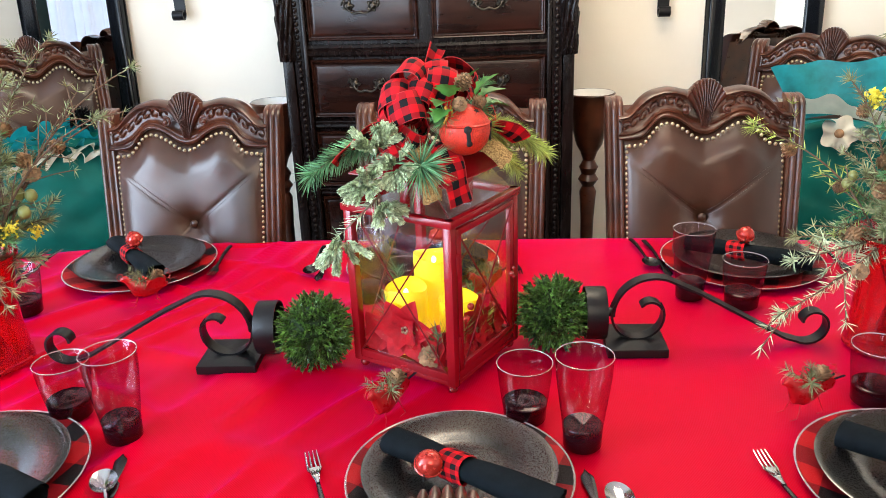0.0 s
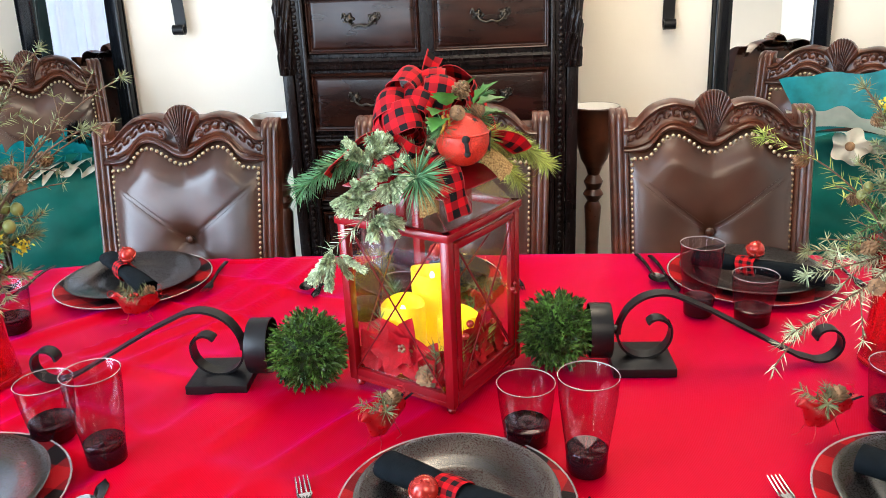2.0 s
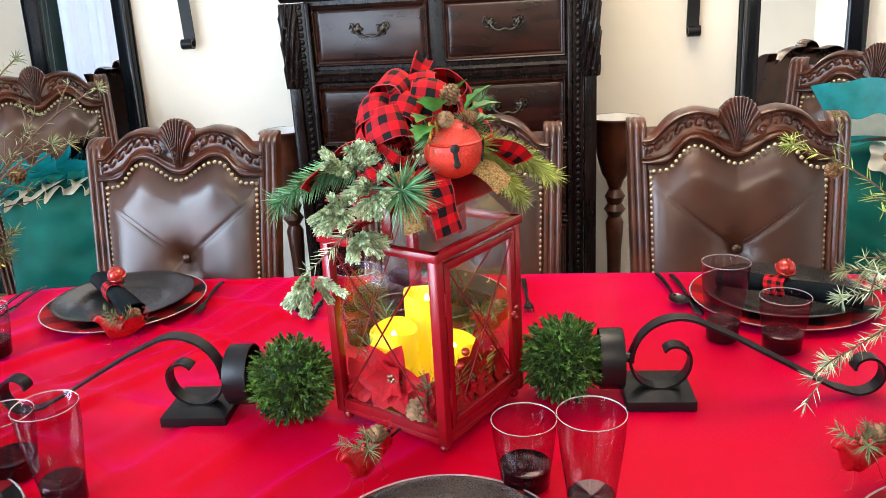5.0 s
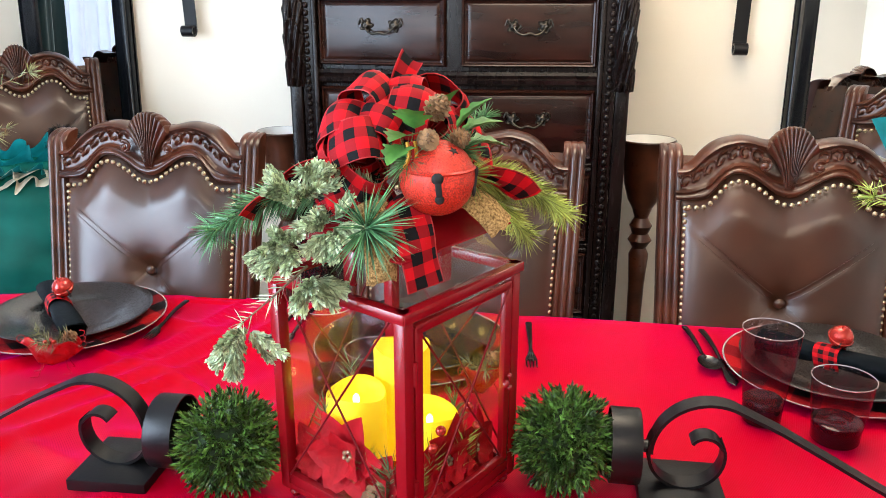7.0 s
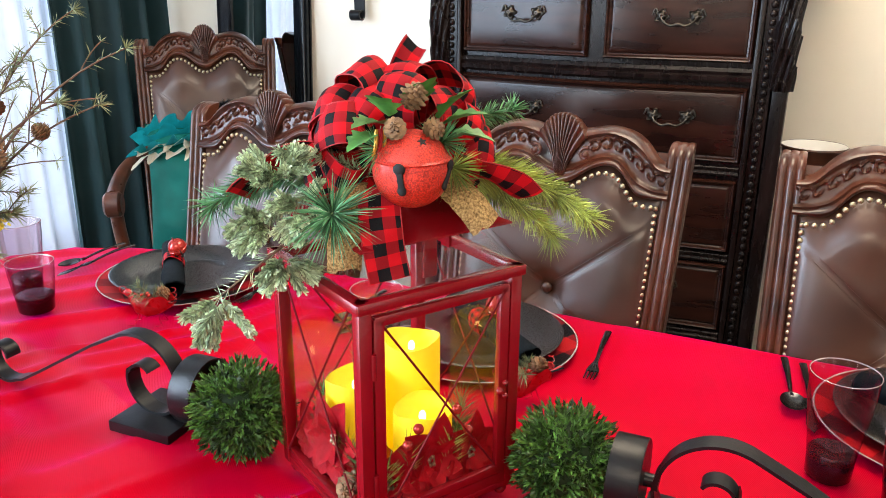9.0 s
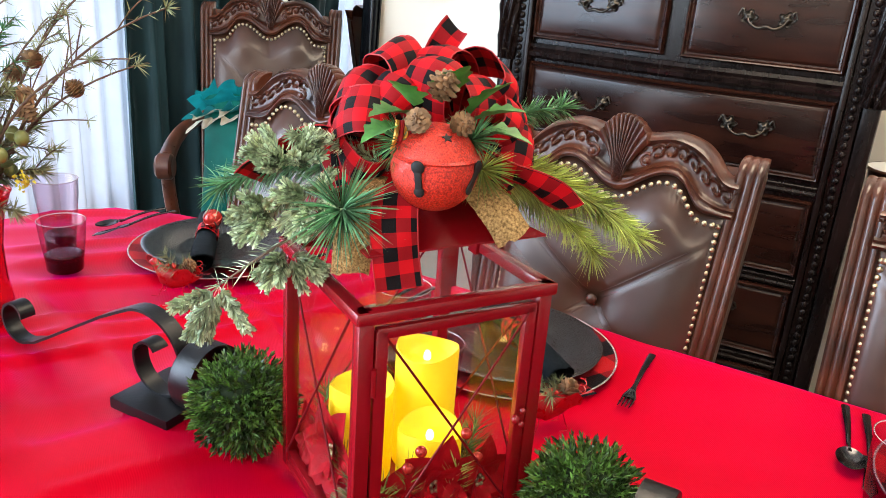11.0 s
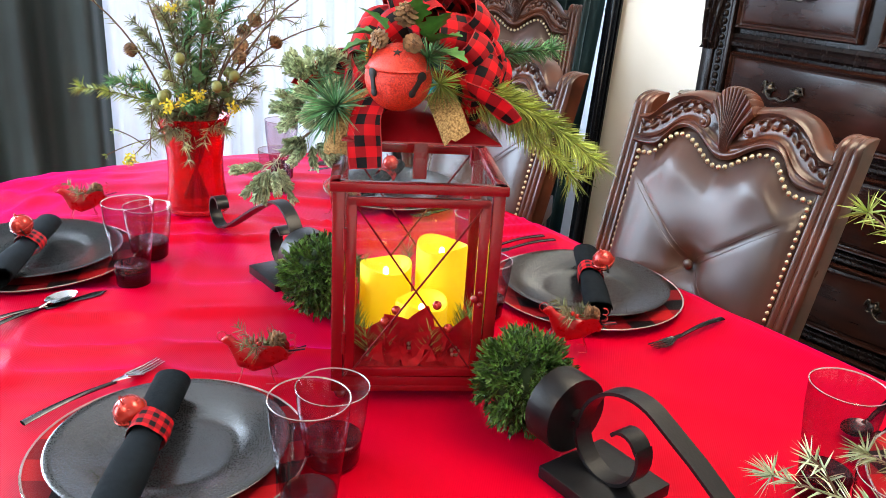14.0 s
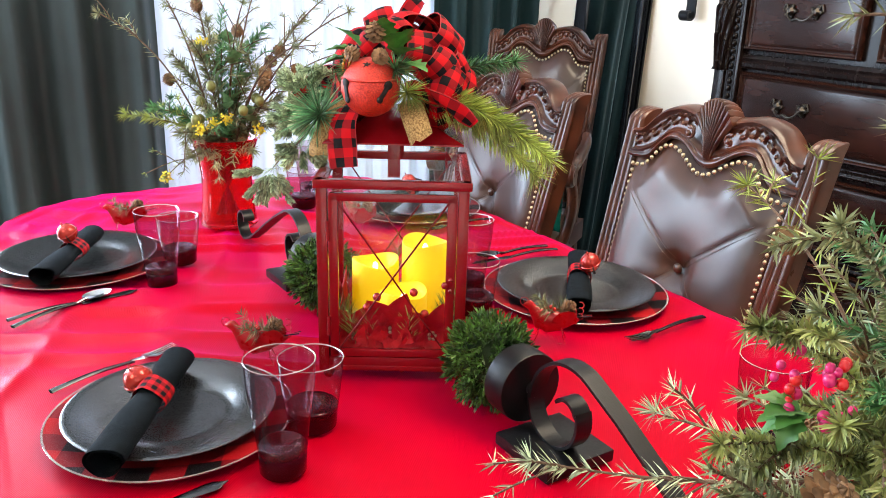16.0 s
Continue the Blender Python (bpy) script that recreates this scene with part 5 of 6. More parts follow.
# loops fan round the bell from low on one side over the top to the other
LOOPS = [(212 - 30 * i, 0.42, 0.066) for i in range(9)] + [(200 - 29 * i, -0.25, 0.078) for i in range(8)] + [(168 - 36 * i, -0.75, 0.062) for i in range(5)]
for i, (ang, f, ln) in enumerate(LOOPS):
    c, s = math.cos(radians(ang)), math.sin(radians(ang))
    out = BR * c * 1.12 + BU * s + BF * f
    across = ((BR * -s + BU * c) * (0.9, 0.7, 0.8)[i % 3] + BF * (0.45, -0.6, 0.65)[i % 3]).normalized()
    g, uv = loop(C0 + (BR * c * 1.25 + BU * s) * 0.024, out, ln * (0.9 + 0.2 * ((i * 7) % 5) / 4), across, 0.041 + 0.003 * (i % 3), 0.46 + 0.07 * ((i * 3) % 4))
    lp = part("ribbon_loop", g, PLAID, bow, smooth=70, uv=uv)
    for e in (0, 6):
        part("hem", tube([g[0][7 * k + e] for k in range(29)], 0.0007, 5), HEM, lp, "plain red wired hem")
TAILS = (((-0.02, 0.03, 0.05), (-0.045, 0.045, 0.116), (-0.028, -0.05, 0.118), 0.041), ((0.03, 0.04, 0.03), (0.075, 0.06, 0.09), (0.135, 0.012, 0.07), 0.032),
         ((-0.05, 0.05, 0.01), (-0.10, 0.08, 0.0), (-0.165, 0.012, -0.02), 0.042), ((0.0, 0.1, -0.01), (0.01, 0.15, 0.0), (0.03, 0.165, -0.01), 0.026))
for a, b, c, w in TAILS:
    g, uv = ribbon(curve3(bp(*a), bp(*b), bp(*c), 16), BR * 0.9 + BU * 0.25 if abs(c[0]) < 0.1 else BF * 0.7 + BU * 0.75, w, 0.002)
    tl = part("ribbon_tail", g, PLAID, bow, smooth=70, uv=uv)
    for e in (0, 6):
        part("hem", tube([g[0][7 * k + e] for k in range(len(g[0]) // 7)], 0.0007, 5), HEM, tl, "plain red wired hem")
GOLD = mat("gold_cord", (0.62, 0.30, 0.05), 0.4, 0.6, var=0.2, scale=200)
for k in range(5):
    tag = [bp(-0.036 + 0.0042 * k + 0.002 * math.sin(q), 0.082 + 0.012 * q, 0.098 - 0.006 * q * q) for q in (-1, -0.5, 0, 0.5, 1)]
    part("cord_stripe", tube(tag, 0.0021, 6), GOLD if k % 2 == 0 else HEM, bow, "short gold and red striped cord")
BURLAP = mat("burlap_weave", (0.20, 0.11, 0.04), 0.95, var=0.4, scale=420, bump=0.9, bscale=600, second=(0.44, 0.28, 0.12), spec=0.1)
for a, b, c in (((0.03, 0.035, 0.03), (0.05, 0.04, 0.085), (0.075, -0.005, 0.105)), ((-0.05, 0.03, 0.03), (-0.07, 0.03, 0.105), (-0.07, -0.04, 0.105))):
    g, uv = ribbon(curve3(bp(*a), bp(*b), bp(*c), 14), BR * 0.9 + BU * 0.2, 0.034, 0.001)
    g = ([tuple(Vector(q) + (BR * rng.uniform(-0.0015, 0.0015) + BU * rng.uniform(-0.005, 0.003) if k >= len(g[0]) - 7 else BU * rng.uniform(-0.0008, 0.0008))) for k, q in enumerate(g[0])], g[1])
    part("burlap_tail", g, BURLAP, bow, "frayed tan burlap strip", smooth=70, uv=uv)

GLIT = mat("red_glitter", (0.40, 0.008, 0.006), 0.34, 0.3, var=0.4, scale=620, bump=0.5, bscale=1100, coat=0.2, rvar=0.15, second=(0.66, 0.042, 0.02))
bell = thing("jingle_bell", "large red glitter jingle bell with black slots", "bell", Matrix.Translation(bp(0.0, 0.055, 0.092)) @ pose(0, 0, 0, 0, 0, 40))
part("bell_body", ball(0.0385, 40, 26), GLIT, bell)
part("band", lathe([(0.0372, 0.0088), (0.0392, 0.011), (0.0366, 0.013)], 40), GLIT, bell)
for a, lean in ((-29, -6), (51, 32), (131, 0), (211, 0)):
    m = pose(0, 0, 0, 0, 0, a)
    g = [xf(box(0, -0.0385, 0.0, 0.0062, 0.003, 0.021, 0.001), pose(0, 0, 0, 17, 0, 0)), xf(ball(0.0060, 12, 8, 1, 0.4, 1), pose(0, 0, 0, 17, 0, 0) @ pose(0, -0.0383, 0.010)), xf(ball(0.0047, 12, 8, 1, 0.4, 1), pose(0, 0, 0, 17, 0, 0) @ pose(0, -0.0386, -0.011))]
    part("slot", xf(join(*[xf(xf(q, pose(0, 0, 0, -17, 0, 0)), pose(0, 0, 0, 4, 0, 0) @ pose(0, 0, 0, 0, lean, 0)) for q in g]), m), SLOT, bell, "black slot")
star = []
for i in range(10):
    rr = 0.0052 if i % 2 == 0 else 0.0022
    star.append((rr * math.sin(math.pi * i / 5), rr * math.cos(math.pi * i / 5)))
V = [(x, y, 0.0) for x, y in star] + [(x, y, -0.002) for x, y in star]
F = [tuple(range(10))] + [(i, (i + 1) % 10, 10 + (i + 1) % 10, 10 + i) for i in range(10)]
part("star_hole", xf((V, F), pose(0, 0, 0, 0, 0, 12) @ along((0, -0.62, 0.8), Vector((0, -0.62, 0.8)).normalized() * 0.0392)), SLOT, bell, "black star cut-out", smooth=0)

for i, (r, u, f, d) in enumerate(((0.0, 0.108, 0.062, (0.2, -0.4, 0.6)), (-0.016, 0.088, 0.082, (-0.3, -0.8, 0.5)), (0.013, 0.088, 0.08, (0.5, -0.8, 0.3)))):
    solid("pinecone", pinecone(0.030 if i == 0 else 0.022, 0.0125 if i == 0 else 0.0098), CONE, "small brown pinecone tucked into the bow", "pinecone", along(BF * -d[1] + BR * d[0] + BU * d[2], bp(r, u + 0.004, f + 0.016)), "pinecones")

LEAF = mat("holly_leaf", (0.03, 0.12, 0.02), 0.5, var=0.3, scale=60, island=0.3, second=(0.06, 0.18, 0.03))


def leaf(length, width):
    def at(u, v):
        w = width * math.sin(math.pi * v ** 0.75) * (1 + 0.22 * math.sin(v * 22)) + 0.0004
        return (2 * u - 1) * w, length * v, 0.3 * abs(2 * u - 1) * w - 0.25 * length * v * v
    return grid(at, 4, 18)


for r, u, f, dr, du, df, s in ((-0.025, 0.098, 0.06, -0.8, 0.25, 0.5, 1), (-0.02, 0.105, 0.06, -0.5, 0.75, 0.4, 1), (-0.035, 0.09, 0.07, -0.9, -0.1, 0.5, 0.9), (0.03, 0.10, 0.06, 0.5, 0.85, 0.3, 1.15), (0.035, 0.095, 0.06, 0.8, 0.5, 0.4, 1.1), (0.04, 0.085, 0.065, 0.95, 0.12, 0.35, 1.1), (0.01, 0.112, 0.055, 0.2, 0.9, 0.4, 1)):
    solid("holly_leaf", leaf(0.040 * s, 0.0175 * s), LEAF, "glossy green holly leaf in the bow", "leaf", Matrix.Translation(bp(r, u, f + 0.022)) @ (BR * dr + BU * du + BF * df).to_track_quat("Y", "Z").to_matrix().to_4x4(), "holly leaves", smooth=70)


def pine_branch(name, pts, count, length, width, material, label, lean=0.6, bend=0.1, taper=0.45, burst=40, stem=0.0018, group="bow greenery"):
    o = thing(name, label, "pine sprig", Matrix(), group)
    part("stem", tube(pts, [stem * (1 - 0.6 * i / (len(pts) - 1)) for i in range(len(pts))], 6), TWIG, o)
    part("needles", spray(pts, count, length, width, lean, bend, taper, burst), material, o, smooth=0)
    return o


def burst(name, centre, facing, n, length, width, material, label):
    V, F = [], []
    for i in range(n):
        d = (Vector(facing) * rng.uniform(-0.05, 1.1) + unit()).normalized()
        needle(Vector(centre), d, length * rng.uniform(0.75, 1.1), width, V, F, 0.08)
    return solid(name, (V, F), material, label, "pine sprig", group="bow greenery", smooth=0)


PINE_LIGHT = mat("fresh_pine_green", (0.07, 0.22, 0.10), 0.35, var=0.3, scale=20, island=0.6, second=(0.16, 0.36, 0.18))
burst("pine_burst", bp(-0.078, 0.012, 0.085), BF, 230, 0.060, 0.0016, PINE_LIGHT, "burst of long green pine needles")
burst("pine_burst", bp(0.045, 0.05, 0.078), BF * 0.6 + BR * 0.6, 130, 0.036, 0.0011, PINE_YELLOW, "burst of yellow-green pine needles")
burst("pine_burst", bp(0.032, 0.078, 0.085), BF * 0.5 + BR * 0.5 + BU * 0.5, 150, 0.034, 0.0012, PINE, "burst of deep green pine needles")
burst("pine_burst", bp(-0.03, 0.075, 0.088), BF * 0.5 - BR * 0.5 + BU * 0.3, 150, 0.032, 0.0012, PINE, "burst of deep green pine needles")
for a, b, c, n, ln, mm, lab in (
        ((0.03, 0.03, 0.02), (0.12, 0.055, 0.04), (0.225, -0.03, 0.025), 1700, 0.044, PINE_YELLOW, "full yellow-green pine sprig spreading from the bow"),
        ((0.03, 0.03, 0.0), (0.11, 0.035, 0.01), (0.20, -0.065, -0.02), 1100, 0.044, PINE_YELLOW, "full yellow-green pine sprig spreading from the bow"),
        ((0.02, 0.04, -0.03), (0.08, 0.08, -0.04), (0.155, 0.085, -0.05), 520, 0.034, PINE, "dusty green pine sprig behind the bow"),
        ((-0.02, 0.03, 0.0), (-0.11, 0.05, -0.02), (-0.19, -0.005, -0.045), 800, 0.046, PINE_LIGHT, "green pine sprig spreading from the bow"),
        ((-0.02, 0.03, 0.02), (-0.10, 0.03, 0.02), (-0.165, -0.03, 0.02), 900, 0.020, FLOCK, "frosted pine sprig spreading from the bow"),
        ((-0.04, 0.04, 0.03), (-0.09, 0.07, 0.03), (-0.12, 0.065, 0.035), 420, 0.018, FLOCK, "frosted pine sprig standing in the bow")):
    pine_branch("pine_branch", curve3(bp(*a), bp(*b), bp(*c)), n, ln, 0.0015, mm, lab)


def flock_cluster(centre, facing, n, length, label):
    """Short bottle-brush twigs with blunt frosted needles that thicken to the tip."""
    V, F = [], []
    c, fc = Vector(centre), Vector(facing).normalized()
    for k in range(11):
        d = (fc * 0.9 + unit() * 0.9).normalized()
        for i in range(int(n * 1.7)):
            t = 0.25 + 0.75 * rng.random() ** 0.7
            out = d.cross(unit()).normalized()
            a = (out + d * (0.9 + 0.9 * t)).normalized()
            q = c + d * length * 0.85 * t
            s, ln, q0 = a.cross(unit()).normalized(), rng.uniform(0.007, 0.012), len(V)
            V += [tuple(q - s * 0.0006), tuple(q + s * 0.0006), tuple(q + a * ln + s * 0.0011), tuple(q + a * (ln + 0.0012)), tuple(q + a * ln - s * 0.0011)]
            F.append((q0, q0 + 1, q0 + 2, q0 + 3, q0 + 4))
    return solid("frosted_pine", (V, F), FLOCK, label, "pine sprig", group="bow greenery", smooth=0)


flock_cluster(bp(-0.125, 0.035, 0.035), BF * 0.5 - BR * 0.3 + BU * 0.6, 120, 0.045, "frosted pale green pine cluster")
flock_cluster(bp(-0.14, -0.005, 0.03), BF * 0.5 - BR * 0.4 - BU * 0.4, 120, 0.045, "frosted pale green pine cluster")
flock_cluster(bp(-0.105, 0.012, 0.06), BF * 0.9 - BR * 0.2 + BU * 0.1, 110, 0.036, "frosted pale green pine cluster")
flock_cluster(bp(-0.125, -0.04, 0.05), BF * 0.5 - BU * 0.9, 90, 0.042, "frosted pale green pine cluster drooping over the glass")
dr = curve3(bp(-0.125, -0.03, 0.045), bp(-0.165, -0.06, 0.04), bp(-0.19, -0.085, 0.025))
pine_branch("drooping_sprig", dr, 40, 0.03, 0.0012, FLOCK, "thin drooping frosted sprig beside the lantern", burst=10)
flock_cluster(dr[-1], -BU * 0.8 - BR * 0.35, 130, 0.062, "frosted pale green pine tuft hanging beside the lantern")


# ---- vases of branches at the table's ends ----
def vase(x, y):
    o = thing("vase", "flared red glass vase holding branches", "vase", pose(x, y, TOPZ - 0.003), "red vases")
    prof = [(0.001, 0.0), (0.060, 0.0), (0.066, 0.004), (0.063, 0.03), (0.058, 0.07), (0.057, 0.12), (0.064, 0.17), (0.076, 0.205), (0.0775, 0.207), (0.0765, 0.2075), (0.0625, 0.17), (0.0555, 0.12), (0.0565, 0.07), (0.061, 0.03), (0.060, 0.012), (0.001, 0.010)]
    part("vase_body", lathe(prof[3:8] + prof[10:14], 48), VASE_RED, o, smooth=60)
    part("rim", lathe(prof[7:11], 48), VASE_RED, o, smooth=60)
    part("base", lathe(prof[:4] + prof[13:], 48), VASE_RED, o, smooth=60)
    return o


BERRY_GREEN = mat("olive_green_berry", (0.16, 0.17, 0.05), 0.4, var=0.25, scale=60)
BLOSSOM = mat("yellow_blossom", (0.66, 0.56, 0.05), 0.7, var=0.2, scale=90)
MAGENTA = mat("frosted_red_berry", (0.46, 0.014, 0.11), 0.35, var=0.35, scale=160)
RED_BERRY = mat("bright_red_berry", (0.50, 0.010, 0.015), 0.3, var=0.25, scale=160)
SPRUCE = mat("olive_spruce", (0.10, 0.135, 0.035), 0.45, var=0.3, scale=20, island=0.5, second=(0.27, 0.30, 0.10))


def bouquet(x, y, seed, extra):
    rng.seed(seed)
    base = Vector((x, y, TOPZ + 0.02))
    mouth = Vector((x, y, TOPZ + 0.205))

    def stem_to(tip, sag=0.0, lo=0.4):
        tip = Vector(tip)
        side = (tip - mouth)
        m = mouth + Vector((side.x * 0.18, side.y * 0.18, 0.0))
        foot = base + Vector((-side.x * 0.1, -side.y * 0.1, 0))
        foot.x = x + max(-0.04, min(0.04, foot.x - x))
        foot.y = y + max(-0.04, min(0.04, foot.y - y))
        up = [foot.lerp(m, i / 4) for i in range(4)]
        return up + curve3(m, m + Vector((side.x * 0.25, side.y * 0.25, side.z * 0.75 + sag)), tip, 10)

    def branch(tip, n, ln, mm, label, w=0.0013, lean=0.6, sag=0.0, burst_n=30, stem=0.0026, twigs=0, bare=0.35):
        o = thing("pine_branch", label, "branch", Matrix(), "vase branches")
        pts = stem_to(tip, sag)
        part("stem", tube(pts, [stem * (1 - 0.65 * i / (len(pts) - 1)) for i in range(len(pts))], 6), TWIG, o)
        geos = []
        k0 = 4 + int(bare * 8)
        if n:
            geos.append(spray(pts[k0:], n, ln, w, lean, 0.08, 0.4, burst_n))
        tw = []
        for i in range(twigs):
            p = pts[rng.randint(5, len(pts) - 2)]
            d = ((pts[-1] - pts[5]).normalized() * 0.7 + unit() * 0.7).normalized()
            e = p + d * rng.uniform(0.04, 0.09)
            tp = curve3(p, p + d * 0.03 + Vector((0, 0, 0.008)), e, 5)
            tw.append(tube(tp, 0.0011, 5))
            if n:
                geos.append(spray(tp, n // 6, ln * 0.8, w, lean, 0.05, 0.3, 8))
        for g in tw:
            part("twig", g, TWIG, o)
        if geos:
            part("needles", join(*geos), mm, o, smooth=0)
        return pts

    def cone_at(p, s=1.0):
        solid("pinecone", pinecone(0.026 * s, 0.0135 * s), CONE, "small round brown pinecone on a vase branch", "pinecone", along(unit() + Vector((0, 0, 0.3)), p), "vase pinecones")

    def berry_at(p, r=0.0105, mm=BERRY_GREEN, lab="round olive green artificial berry on a vase branch"):
        solid("berry", ball(r, 14, 10, 1, 1, 1.15), mm, lab, "berry", Matrix.Translation(p), "vase berries")

    extra(Vector((x, y, TOPZ + 0.2)), branch, cone_at, berry_at)


def puff(c, r, n, mm, label, size=0.004):
    V, F = [], []
    for i in range(n):
        d = unit()
        needle(Vector(c) + d * r * rng.uniform(0.2, 1), unit(), size * 1.6, size, V, F)
    solid("blossom_cluster", (V, F), mm, label, "artificial flower", group="vase blossoms", kind="stuff", smooth=0)


EUCALYPT = mat("soft_green_leaf", (0.07, 0.16, 0.06), 0.5, var=0.3, scale=60, second=(0.14, 0.26, 0.11), translucent=0.25)


def left_bunch(o, branch, cone, berry):
    tall = (((-0.03, -0.14, 0.36), 70, 4), ((0.04, -0.07, 0.36), 110, 4), ((0.07, 0.27, 0.34), 130, 4), ((0.03, 0.10, 0.37), 60, 7), ((0.25, 0.20, 0.29), 26, 8), ((0.18, 0.20, 0.20), 20, 7), ((0.22, 0.09, 0.22), 26, 6), ((-0.09, -0.23, 0.27), 50, 5), ((0.12, 0.02, 0.30), 40, 6), ((0.0, 0.2, 0.26), 40, 4))
    for d, n, tw in tall:
        pts = branch(o + Vector(d), n, 0.028, PINE_GREY, "thin brown twig branch with sparse needles in a vase", 0.0016, twigs=tw, bare=0.2, stem=0.0034)
        cone(pts[rng.choice((8, 9, 11, 13))] + unit() * 0.011, rng.uniform(0.9, 1.15))
    for d, n, mm in (((0.0, 0.0, 0.22), 420, PINE), ((0.05, -0.06, 0.20), 380, PINE_GREY), ((-0.05, 0.06, 0.20), 380, PINE), ((0.07, 0.06, 0.16), 320, PINE_GREY), ((-0.07, -0.07, 0.16), 300, PINE_GREY), ((0.02, -0.03, 0.26), 320, PINE_GREY), ((0.03, 0.07, 0.22), 320, PINE),
                     ((-0.11, -0.19, 0.05), 260, PINE_YELLOW), ((-0.05, -0.14, 0.07), 260, PINE), ((0.06, -0.11, 0.03), 240, PINE_GREY), ((0.10, 0.08, 0.04), 240, PINE_GREY), ((0.09, -0.02, 0.05), 260, PINE), ((0.03, 0.12, 0.09), 240, PINE_GREY), ((0.08, -0.09, -0.02), 200, PINE_GREY), ((0.1, 0.03, -0.01), 160, PINE_GREY)):
        branch(o + Vector(d), n, 0.034, mm, "bushy green pine branch in a red vase", 0.0019, twigs=3, bare=0.05)
    branch(o + Vector((0.07, -0.15, -0.06)), 40, 0.018, PINE_YELLOW, "thin drooping sprig with yellow buds", 0.0018, sag=0.04, twigs=3, bare=0.3)
    for i in range(12):
        berry(o + Vector((rng.uniform(0.0, 0.11), rng.uniform(-0.10, 0.10), rng.uniform(0.02, 0.16))))
    for d in ((0.09, -0.05, 0.05), (0.10, -0.02, 0.06), (0.085, -0.075, 0.04), (0.07, -0.15, -0.06), (0.05, -0.05, 0.22), (0.1, 0.05, 0.03)):
        puff(o + Vector(d), 0.016, 60, BLOSSOM, "small yellow blossom cluster in the vase", 0.0042)
    for k in range(26):
        d = Vector((rng.uniform(0.0, 0.08), rng.uniform(-0.06, 0.06), rng.uniform(0.04, 0.22)))
        solid("eucalyptus_leaf", leaf(0.040, 0.0125), EUCALYPT, "smooth green leaf in the vase bouquet", "leaf", Matrix.Translation(o + d) @ Vector((rng.uniform(0, 1), rng.uniform(-0.6, 0.6), 0.8)).to_track_quat("Y", "Z").to_matrix().to_4x4(), "vase leaves", smooth=70)


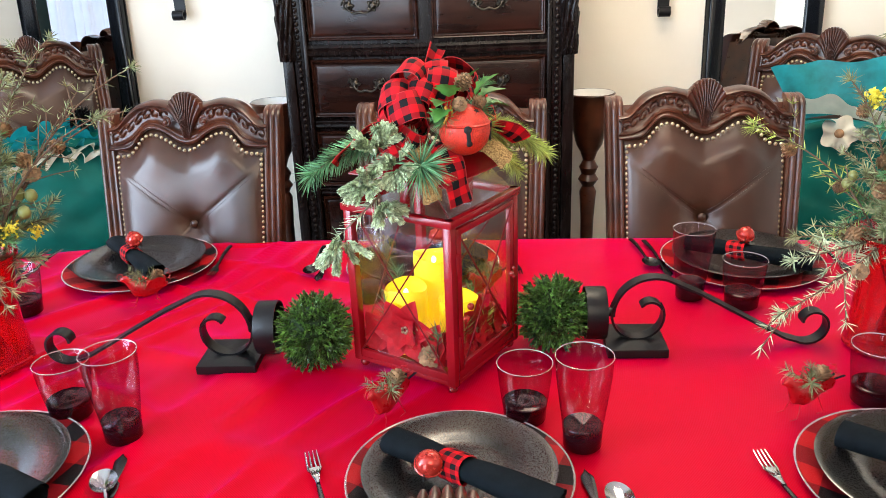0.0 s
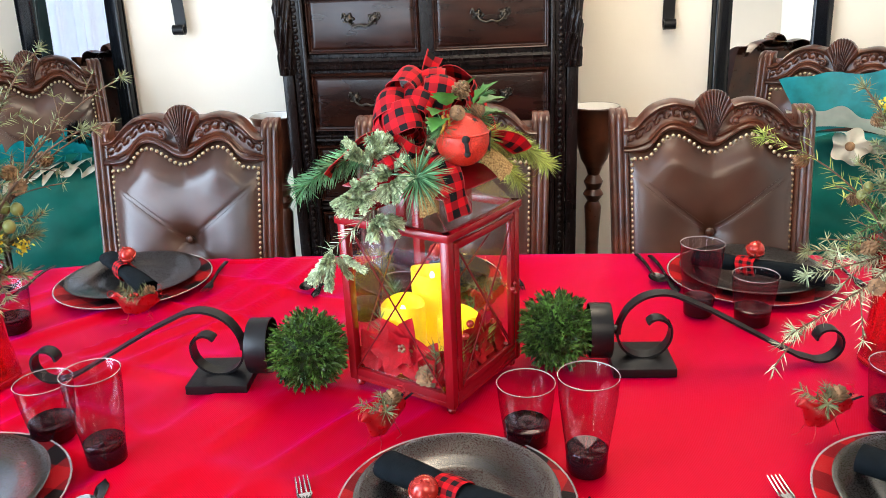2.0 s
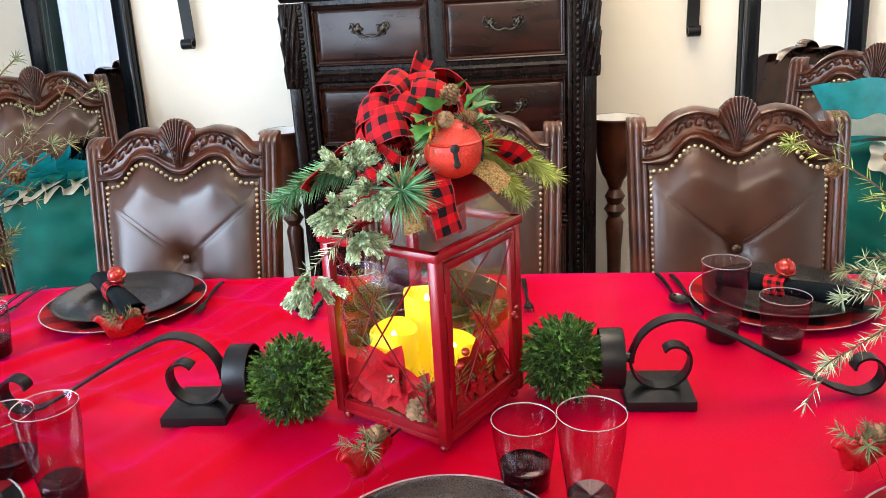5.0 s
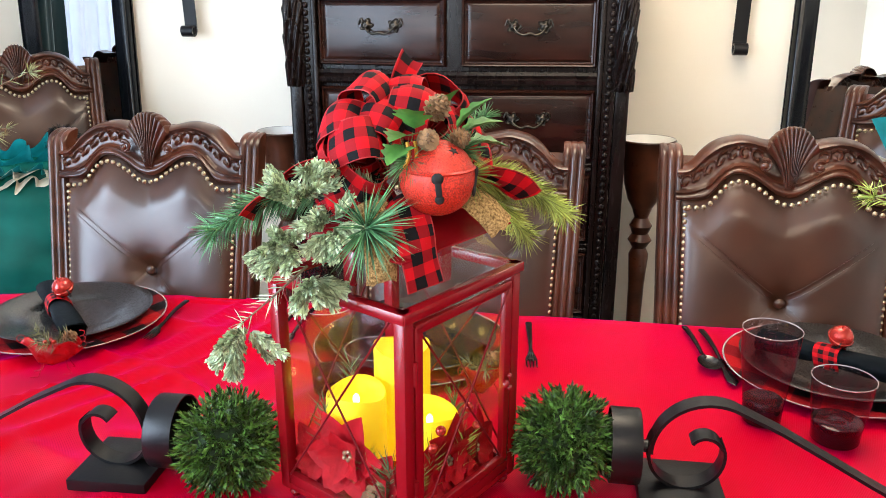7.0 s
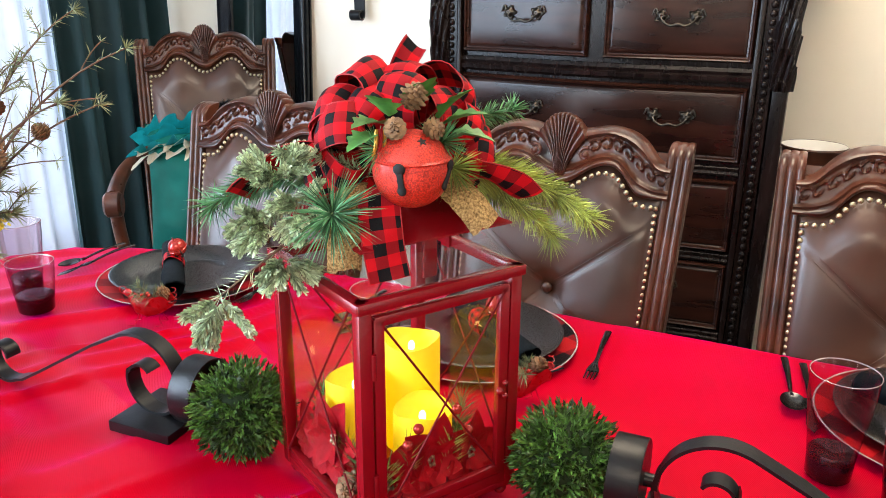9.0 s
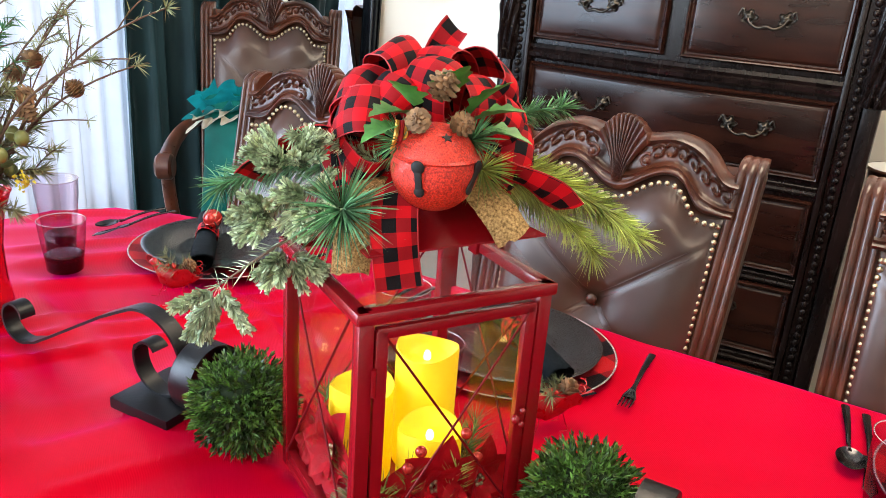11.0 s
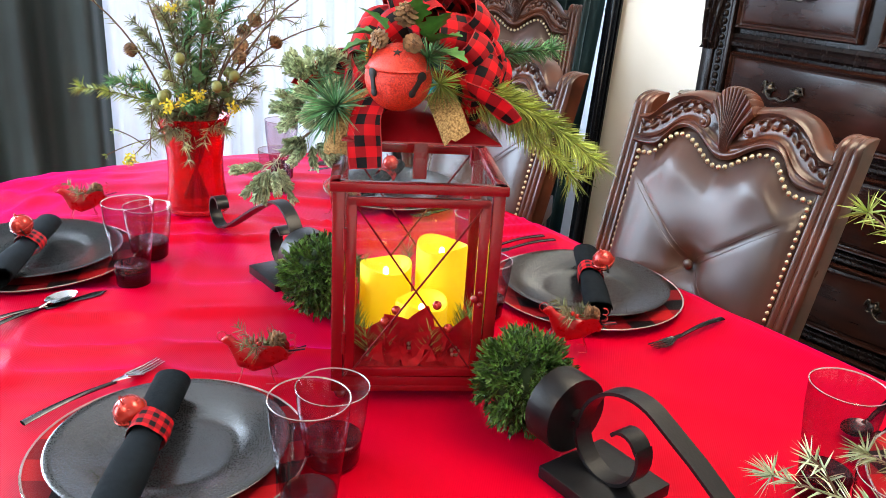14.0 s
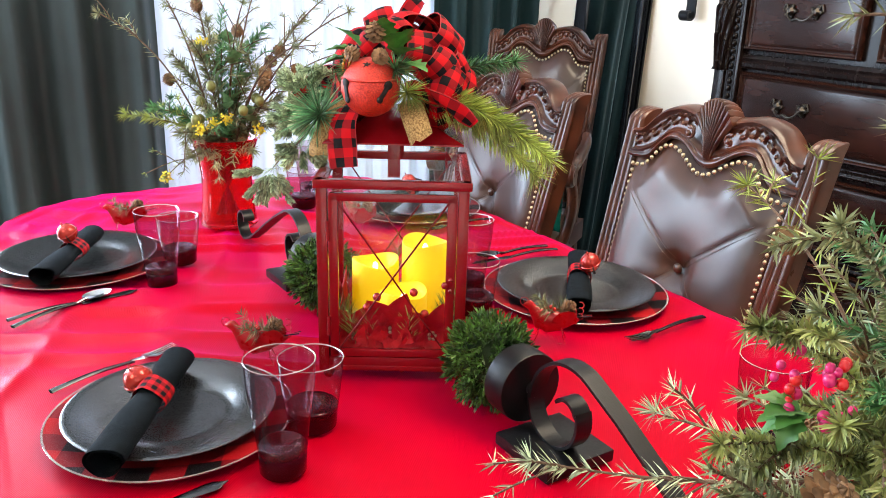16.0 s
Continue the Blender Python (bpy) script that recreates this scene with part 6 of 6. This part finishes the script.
def right_bunch(o, branch, cone, berry):
    for d, n, ln, mm, tw in (((-0.06, -0.02, 0.37), 90, 0.028, PINE_GREY, 7), ((0.0, 0.05, 0.34), 120, 0.03, PINE_GREY, 6), ((-0.24, 0.05, 0.175), 60, 0.03, PINE_YELLOW, 6), ((-0.10, 0.04, 0.25), 160, 0.03, PINE_GREY, 5), ((-0.09, -0.04, 0.12), 140, 0.03, PINE_GREY, 5),
                             ((-0.20, -0.08, -0.01), 160, 0.03, FLOCK, 5), ((-0.245, -0.18, -0.055), 130, 0.03, FLOCK, 4), ((-0.17, 0.0, 0.0), 160, 0.03, PINE_GREY, 4), ((0.08, 0.10, 0.26), 120, 0.03, PINE_GREY, 4), ((0.12, -0.05, 0.22), 120, 0.03, PINE_GREY, 4)):
        pts = branch(o + Vector(d), n, ln, mm, "dusty yellow-green pine branch in a red vase", 0.0015, twigs=tw, bare=0.15)
        if d[2] > 0.1:
            cone(pts[11] + unit() * 0.012, rng.uniform(0.9, 1.1))
        cone(pts[8] + unit() * 0.014, rng.uniform(0.8, 1.1))
    # close-set spruce branches with flat, stiff needles
    for d, n, ln, mm in (((-0.025, -0.20, 0.165), 600, 0.024, SPRUCE), ((-0.02, -0.225, 0.10), 600, 0.024, SPRUCE), ((-0.02, -0.15, 0.22), 360, 0.024, PINE_GREY), ((0.02, -0.18, 0.12), 420, 0.026, SPRUCE), ((0.0, -0.205, 0.05), 420, 0.026, PINE_GREY), ((-0.04, -0.16, 0.0), 520, 0.026, PINE_GREY),
                         ((0.06, -0.20, 0.06), 400, 0.026, PINE_GREY), ((-0.04, -0.06, 0.17), 460, 0.026, PINE), ((-0.04, 0.02, 0.2), 360, 0.026, PINE_GREY), ((-0.06, 0.0, 0.10), 440, 0.028, PINE_GREY), ((-0.06, 0.05, 0.05), 400, 0.028, PINE), ((-0.06, -0.06, 0.03), 400, 0.028, PINE_GREY), ((0.08, -0.02, 0.15), 320, 0.026, PINE_GREY), ((0.0, -0.10, 0.10), 400, 0.026, PINE),
                         ((-0.04, -0.22, -0.03), 400, 0.024, PINE_GREY), ((0.03, -0.24, 0.0), 300, 0.024, PINE_GREY), ((0.1, -0.12, 0.0), 300, 0.024, PINE_GREY)):
        branch(o + Vector(d), int(n * 1.3), ln * 0.82, mm, "stiff spruce branch with brownish stem in a vase", 0.0020, lean=0.55, twigs=5, bare=0.1, burst_n=30, stem=0.0026)
    for i in range(6):
        berry(o + Vector((rng.uniform(-0.13, 0.0), rng.uniform(-0.03, 0.06), rng.uniform(0.05, 0.15))), 0.0075)
    for c, n in (((-0.008, -0.165, 0.13), 26),):
        for i in range(n):
            berry(o + Vector(c) + Vector((rng.uniform(-0.026, 0.026), rng.uniform(-0.018, 0.018), rng.uniform(-0.022, 0.022))), rng.uniform(0.0026, 0.0039), *((MAGENTA, "small frosted crimson berry in the vase") if i % 3 else (RED_BERRY, "small bright red berry in the vase")))
    for d in ((-0.06, 0.04, 0.22),):
        puff(o + Vector(d), 0.018, 120, BLOSSOM, "small yellow blossom cluster in the vase", 0.005)
    for c in ((0.02, -0.19, 0.07), (0.0, -0.2, 0.03), (-0.06, -0.2, -0.02)):
        cone(o + Vector(c), 1.05)
    for k in range(6):
        solid("holly_leaf", leaf(0.026, 0.009), LEAF, "glossy green holly leaf in the vase", "leaf", Matrix.Translation(o + Vector((-0.01, -0.172, 0.112))) @ Vector((rng.uniform(-1, 0.6), -0.6, rng.uniform(-0.6, 0.5))).to_track_quat("Y", "Z").to_matrix().to_4x4(), "holly leaves", smooth=70)


vase(-0.775, 1.333)
bouquet(-0.775, 1.333, 11, left_bunch)
vase(0.80, 1.40)
bouquet(0.80, 1.40, 12, right_bunch)
